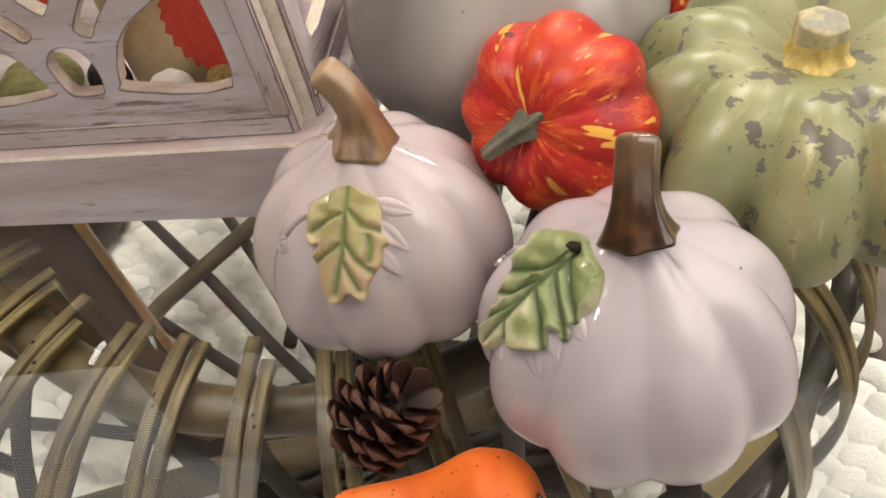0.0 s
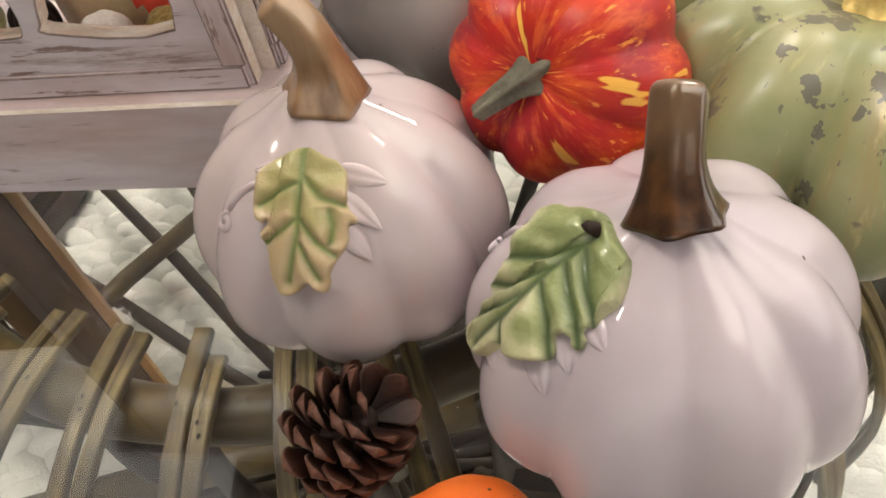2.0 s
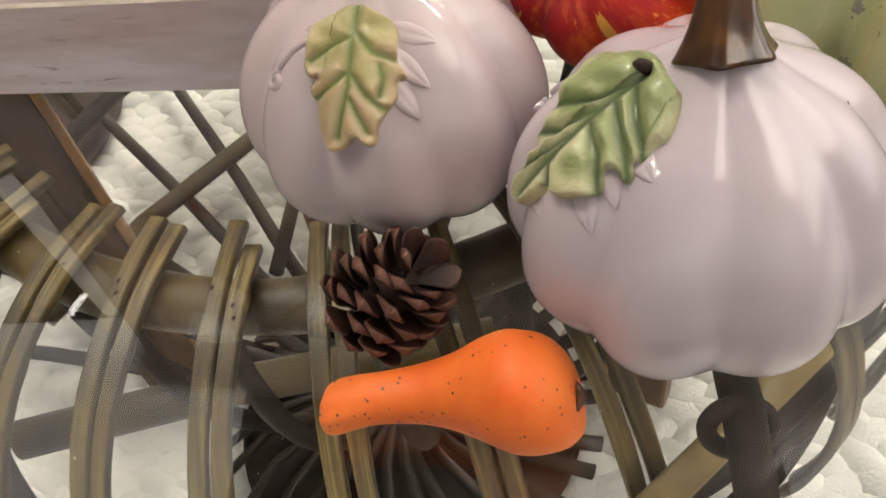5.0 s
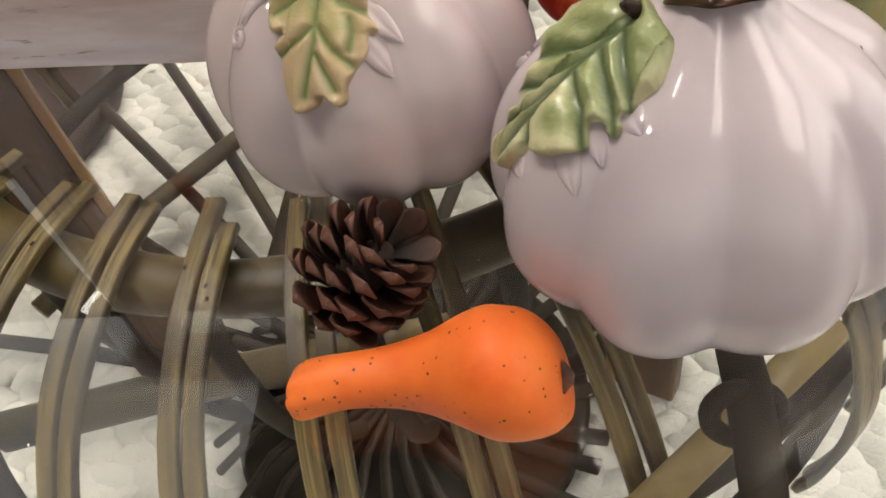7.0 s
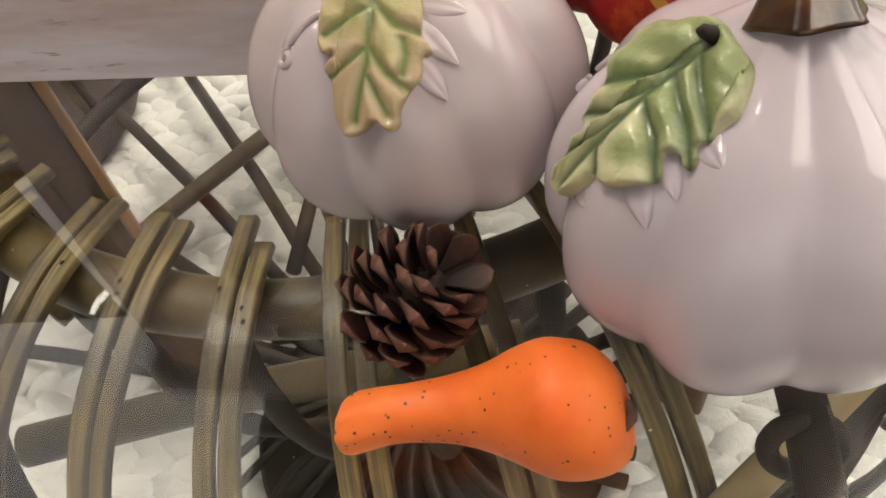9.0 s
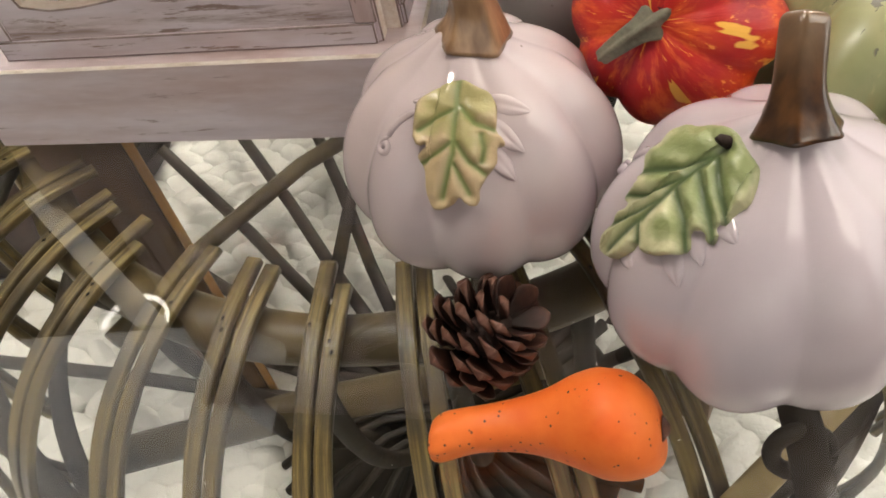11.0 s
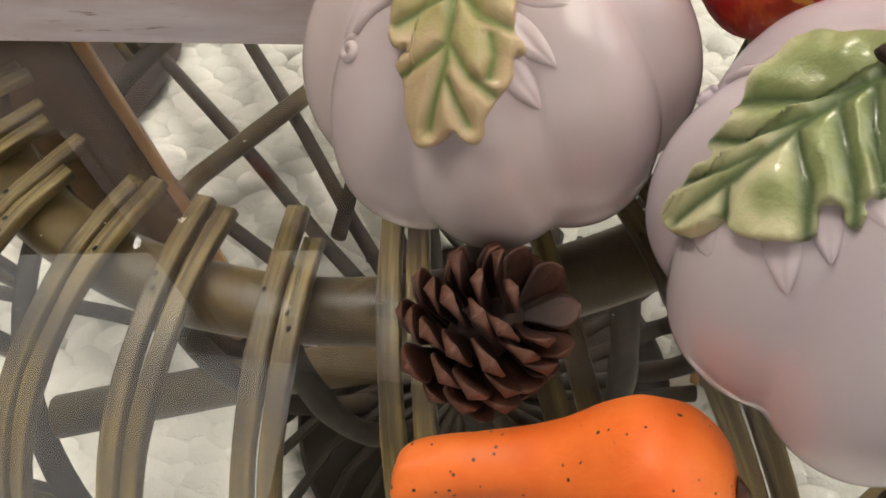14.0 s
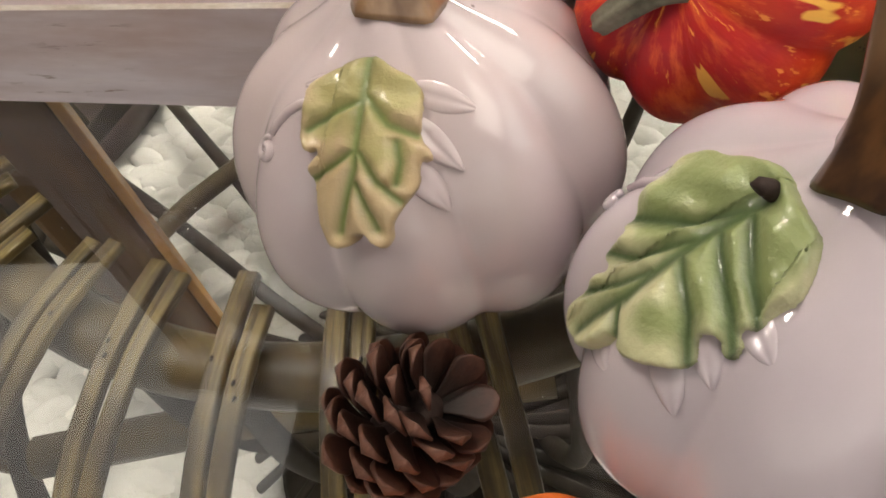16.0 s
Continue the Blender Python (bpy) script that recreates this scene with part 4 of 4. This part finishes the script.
def pine_cone():
    length = 0.034
    ob = thing("pine_cone", aimed(-0.0835, 0.1945, GLASS + 0.0235, (0.72, 0.08, 0.66), 20), "open dark reddish brown pine cone standing on the glass", "pine cone")
    rows = []
    for k in range(13):
        s = k / 12
        rr = 0.0085 * math.sin(math.pi * (0.08 + 0.86 * s)) ** 0.7 + 0.0005
        rows.append([(rr * math.cos(a), rr * math.sin(a), (s - 0.5) * length * 0.85) for a in (2 * math.pi * i / 20 for i in range(20))])
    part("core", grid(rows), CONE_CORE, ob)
    # one scale: a broad spoon with a thick rounded lip, root at the origin, growing along +x and curling up
    bm = bmesh.new()
    n, w = 14, 8
    top, low = [], []
    for i in range(n + 1):
        s = 1 - (1 - i / n) ** 1.6
        half = 0.0016 + 0.0054 * min(1, s / 0.70) ** 1.4
        if s > 0.62:
            half *= math.sqrt(max(0.02, 1 - ((s - 0.62) / 0.385) ** 2))
        thick = 0.0005 + 0.0019 * s ** 4
        rt, rl = [], []
        for j in range(w + 1):
            v = -1 + 2 * j / w
            x, y = 0.0205 * s, half * v
            z = 0.0030 * s * s + 0.0006 * v * v * s
            rt.append(bm.verts.new((x, y, z + thick * (1 - 0.55 * v * v))))
            rl.append(bm.verts.new((x * 0.985, y, z - thick * (1 - 0.6 * v * v))))
        top.append(rt)
        low.append(rl)
    for i in range(n):
        for j in range(w):
            bm.faces.new((top[i][j], top[i + 1][j], top[i + 1][j + 1], top[i][j + 1]))
            bm.faces.new((low[i][j], low[i][j + 1], low[i + 1][j + 1], low[i + 1][j]))
        bm.faces.new((top[i][0], low[i][0], low[i + 1][0], top[i + 1][0]))
        bm.faces.new((top[i][w], top[i + 1][w], low[i + 1][w], low[i][w]))
    for j in range(w):
        bm.faces.new((top[n][j], low[n][j], low[n][j + 1], top[n][j + 1]))
    bmesh.ops.recalc_face_normals(bm, faces=bm.faces)
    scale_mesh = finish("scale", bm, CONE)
    rng = random.Random(8)
    count = 54
    for k in range(count):
        s = 0.92 * (k + 0.5) / count
        az = k * 2.399963
        z = (s - 0.5) * length * 1.0
        body = math.sin(math.pi * (0.25 + 0.62 * s)) ** 0.8
        rise = radians(-6 + 46 * s + rng.uniform(-7, 7))
        size = (0.36 + 0.68 * body) * rng.uniform(0.93, 1.07)
        root = 0.0050 * body
        m = Matrix.Rotation(az, 4, "Z") @ Matrix.Translation((root, 0, z)) @ Matrix.Rotation(-rise, 4, "Y") @ Matrix.Rotation(0.12 + rng.uniform(-0.2, 0.2), 4, "X") @ Matrix.Scale(size, 4)
        o = new("scale", scale_mesh)
        o.parent = ob
        o.matrix_local = m
    return ob


pine_cone()


# ---- lantern ----
def cut_panel(name, width, height, thick, material, parent, m, label=""):
    """A fretwork panel: an outer frame with curved openings, mirrored left-right and up-down."""
    hw = width / 2

    corner = [(0.086, 0.026), (0.0875, 0.100), (0.083, 0.0985), (0.064, 0.0835), (0.045, 0.072), (0.033, 0.060), (0.0255, 0.046), (0.0215, 0.034), (0.0225, 0.028)]
    petal = [(0.0205, 0.064), (0.028, 0.073), (0.041, 0.086), (0.060, 0.100), (0.050, 0.108), (0.036, 0.098), (0.024, 0.086), (0.0125, 0.071), (0.0145, 0.066)]
    tear = [(-0.0100, 0.027), (0.0085, 0.027), (0.0125, 0.036), (0.0130, 0.047), (0.0090, 0.0575), (0.0, 0.0605), (-0.0090, 0.0575), (-0.0150, 0.049), (-0.0140, 0.036)]
    diamond = [(0.0, 0.079), (0.0110, 0.0905), (0.0255, 0.1185), (0.0110, 0.1465), (0.0, 0.158), (-0.0110, 0.1465), (-0.0255, 0.1185), (-0.0110, 0.0905)]
    tear, diamond, corner, petal = [[(x, y + 0.0065) for x, y in h] for h in (tear, diamond, corner, petal)]
    holes = [tear, diamond, corner, petal, [(-x, y) for x, y in corner], [(-x, y) for x, y in petal]]
    holes += [[(x, height - y) for x, y in h] for h in (tear, corner, petal, [(-x, y) for x, y in corner], [(-x, y) for x, y in petal])]
    cu = bpy.data.curves.new(name, "CURVE")
    cu.dimensions, cu.fill_mode, cu.extrude, cu.bevel_depth, cu.bevel_resolution = "2D", "BOTH", thick / 2 - 0.0008, 0.0008, 1
    for k, loop in enumerate([[(-hw, 0), (hw, 0), (hw, height), (-hw, height)]] + holes):
        if k:
            dense = []
            for i in range(len(loop)):
                p = [loop[(i + d) % len(loop)] for d in (-1, 0, 1, 2)]
                for q in (0, 0.25, 0.5, 0.75):
                    dense.append(tuple(0.5 * (2 * p[1][c] + (p[2][c] - p[0][c]) * q * 0.7 + (-4.3 * p[1][c] + 1.4 * p[0][c] + 3.6 * p[2][c] - 0.7 * p[3][c]) * q * q + (2.3 * p[1][c] - 0.7 * p[0][c] - 2.3 * p[2][c] + 0.7 * p[3][c]) * q ** 3) for c in (0, 1)))
            loop = dense
        sp = cu.splines.new("POLY")
        sp.points.add(len(loop) - 1)
        for pt, (x, y) in zip(sp.points, loop):
            pt.co = (x, y, 0, 1)
        sp.use_cyclic_u = True
    tmp = new("tmp", cu)
    me = bpy.data.meshes.new_from_object(tmp.evaluated_get(bpy.context.evaluated_depsgraph_get()))
    bpy.data.objects.remove(tmp)
    bpy.data.curves.remove(cu)
    me.name = name
    weld = bmesh.new()
    weld.from_mesh(me)
    bmesh.ops.remove_doubles(weld, verts=weld.verts, dist=1e-5)
    weld.to_mesh(me)
    weld.free()
    me.materials.clear()
    for mt in (material, WOOD_RIM, WOOD_EDGE):
        me.materials.append(mt)
    for f in me.polygons:
        up = abs(f.normal.z)
        f.material_index = 0 if up > 0.95 else (1 if up > 0.2 else 2)
        f.use_smooth = False
    ob = new(name, me)
    ob.parent = parent
    ob.matrix_local = m
    if label:
        ob["label"] = label
    return ob


def rub_edges(ob):
    """Worn brown edges on a bevelled strip."""
    ob.data.materials.append(WOOD_RIM)
    for f in ob.data.polygons:
        if max(abs(f.normal.x), abs(f.normal.y), abs(f.normal.z)) < 0.98:
            f.material_index = 1


def lantern():
    t = thing("lantern", pose(-0.2349, 0.4989, GLASS + 0.0005, 0, 0, -6.0), "square whitewashed wooden lantern with fretwork sides", "lantern")
    w, bh, ph = 0.275, 0.0585, 0.25
    base = part("base", box(-w / 2 - 0.006, w / 2, -w / 2, w / 2, 0, bh, 0.0016, 1), WOOD, t, "whitewashed base block with rubbed brown edges", smooth=False)
    base.data.materials.append(WOOD_EDGE)
    for f in base.data.polygons:
        if f.area < 0.001:
            f.material_index = 1
    half = w / 2 - 0.012
    pw = 0.227
    for k in range(4):
        m = Matrix.Rotation(radians(90 * k), 4, "Z") @ pose(0.003 if k == 0 else 0, -half + 0.005, bh + 0.0004, 90, 0, 0)
        p = cut_panel("panel", pw, ph, 0.010, WOOD_PANEL, t, m, "fretwork panel with curved openings")
        rail = part("rail", box(-pw / 2 + 0.002, pw / 2 - 0.002, -0.0028, 0.0, 0.0, 0.0125, 0.0008), WOOD, p, smooth=False)
        rail.matrix_local = pose(0, 0, 0.005, -90, 0, 0)
        rub_edges(rail)
        for sx in (-1, 1):
            st = part("stile", box(sx * (pw / 2 - 0.006) - 0.006, sx * (pw / 2 - 0.006) + 0.006, -0.0024, 0.0, 0.0128, ph - 0.001, 0.0008), WOOD_UP, p, smooth=False)
            st.matrix_local = pose(0, 0, 0.005, -90, 0, 0)
            rub_edges(st)
    for k in range(4):
        top = part("top_rail", box(-w / 2, w / 2 - 0.03, -w / 2, -w / 2 + 0.0298, bh + ph + 0.001, bh + ph + 0.02, 0.002), WOOD, t, "whitewashed top rail", smooth=False)
        top.matrix_local = Matrix.Rotation(radians(90 * k), 4, "Z")
    return t


lantern()


def in_lantern(u, v, z):
    m = pose(-0.2349, 0.4989, GLASS + 0.0005, 0, 0, -6.0)
    return m @ Vector((u, v, z))


def pillar_candle(u, v):
    p = in_lantern(u, v, 0.0590)
    ob = thing("pillar_candle", pose(*p), "cream pillar candle inside the lantern", "candle")
    rows = [[(r * math.cos(a), r * math.sin(a), z) for a in (2 * math.pi * i / 40 for i in range(40))] for r, z in ((0.044, 0), (0.0455, 0.002), (0.0455, 0.118), (0.044, 0.121), (0.038, 0.119), (0.004, 0.116))]
    part("wax", grid(rows), CANDLE, ob)
    part("wick", tube([Vector((0, 0, 0.115)), Vector((0.001, 0, 0.122)), Vector((0.003, 0, 0.128))], 0.001, 8), BLACK, ob)


pillar_candle(0.030, -0.040)


def felt_leaf(u, v, z, size, rx, ry, rz):
    p = in_lantern(u, v, z)
    ob = thing("felt_leaf", pose(p.x, p.y, p.z, rx, ry, rz), "red felt leaf with a pinked edge in the lantern", "leaf", "felt leaves")
    bm = bmesh.new()
    pts = []
    for i in range(64):
        a = 2 * math.pi * i / 64
        k = (0.55 + 0.45 * abs(math.cos(a))) * (1 + 0.05 * (1 if i % 2 else -1))
        pts.append((size * 0.75 * k * math.sin(a), size * k * math.cos(a)))
    up = [bm.verts.new((x, y, 0.001 + 0.004 * math.sin(x * 60))) for x, y in pts]
    dn = [bm.verts.new((x, y, -0.001 + 0.004 * math.sin(x * 60))) for x, y in pts]
    bm.faces.new(up)
    bm.faces.new(list(reversed(dn)))
    for i in range(64):
        j = (i + 1) % 64
        bm.faces.new((up[i], dn[i], dn[j], up[j]))
    bmesh.ops.recalc_face_normals(bm, faces=bm.faces)
    part("blade", bm, FELT, ob, smooth=False)


felt_leaf(0.070, -0.088, 0.128, 0.050, 86, 8, -6)
felt_leaf(-0.035, -0.085, 0.150, 0.040, 80, -20, 5)


def lump(name, u, v, r, material, label, category, squash=0.85, lobes=6, depth=0.06):
    p = in_lantern(u, v, 0.0590)
    ob = thing(name, pose(*p), label, category)
    part("body", pumpkin_body(r, 2 * r * squash, lobes, depth, dimple=0.05, seed=u * 50, nu=64, nv=28), material, ob)
    return ob


lump("wool_ball", 0.036, -0.1005, 0.0145, WHITE, "white wool ball inside the lantern", "decoration", 0.9, 6, 0.03)
lump("glitter_pumpkin", 0.074, -0.0975, 0.0175, GLITTER, "small gold glitter pumpkin inside the lantern", "pumpkin", 0.75, 8, 0.10)
lump("striped_gourd", -0.055, -0.088, 0.026, STRIPED, "small striped green gourd inside the lantern", "gourd", 0.62, 8, 0.06)
lump("wool_ball", -0.095, -0.080, 0.020, WHITE, "white wool ball inside the lantern", "decoration", 0.8, 6, 0.03)
lump("dark_cone", -0.010, -0.085, 0.013, CONE, "small dark brown cone inside the lantern", "pine cone", 1.1, 12, 0.12)


# ---- things behind the lantern ----
def dark_bowl(x, y):
    ob = thing("bowl", pose(x, y, GLASS + 0.0005), "black glazed bowl with yellow fruit on the glass", "bowl")
    rows = [[(r * math.cos(a), r * math.sin(a), z) for a in (2 * math.pi * i / 48 for i in range(48))] for r, z in ((0.03, 0.0), (0.05, 0.006), (0.068, 0.03), (0.072, 0.05), (0.069, 0.05), (0.064, 0.03), (0.045, 0.011), (0.002, 0.009))]
    part("shell", grid(rows), BLACK, ob)


dark_bowl(-0.508, 0.440)
yl = thing("yellow_gourd", pose(-0.508, 0.440, GLASS + 0.0115), "round yellow gourd in the black bowl", "gourd")
part("body", pumpkin_body(0.043, 0.055, 8, 0.06, dimple=0.08, nu=64, nv=28), YELLOW, yl)
yl = thing("yellow_gourd", pose(-0.435, 0.520, GLASS + 0.0005), "yellow orange gourd behind the lantern on the glass", "gourd")
part("body", pumpkin_body(0.030, 0.05, 8, 0.08, dimple=0.08, nu=64, nv=28), YELLOW, yl)


# ---- lint on the glass ----
def lint():
    rng = random.Random(21)
    bm = bmesh.new()
    for _ in range(46):
        x, y = rng.uniform(-0.34, 0.12), rng.uniform(0.03, 0.30)
        m = pose(x, y, GLASS + 0.0004, rng.uniform(0, 90), rng.uniform(0, 90), rng.uniform(0, 360)) @ Matrix.Diagonal((rng.uniform(0.6, 3.0), 1, 0.5, 1))
        bmesh.ops.create_icosphere(bm, subdivisions=1, radius=rng.uniform(0.00015, 0.0004), matrix=m)
    ob = new("lint", finish("lint", bm, WHITE))
    tagged(ob, "tiny white specks of lint on the glass", "lint", "", "stuff")


lint()
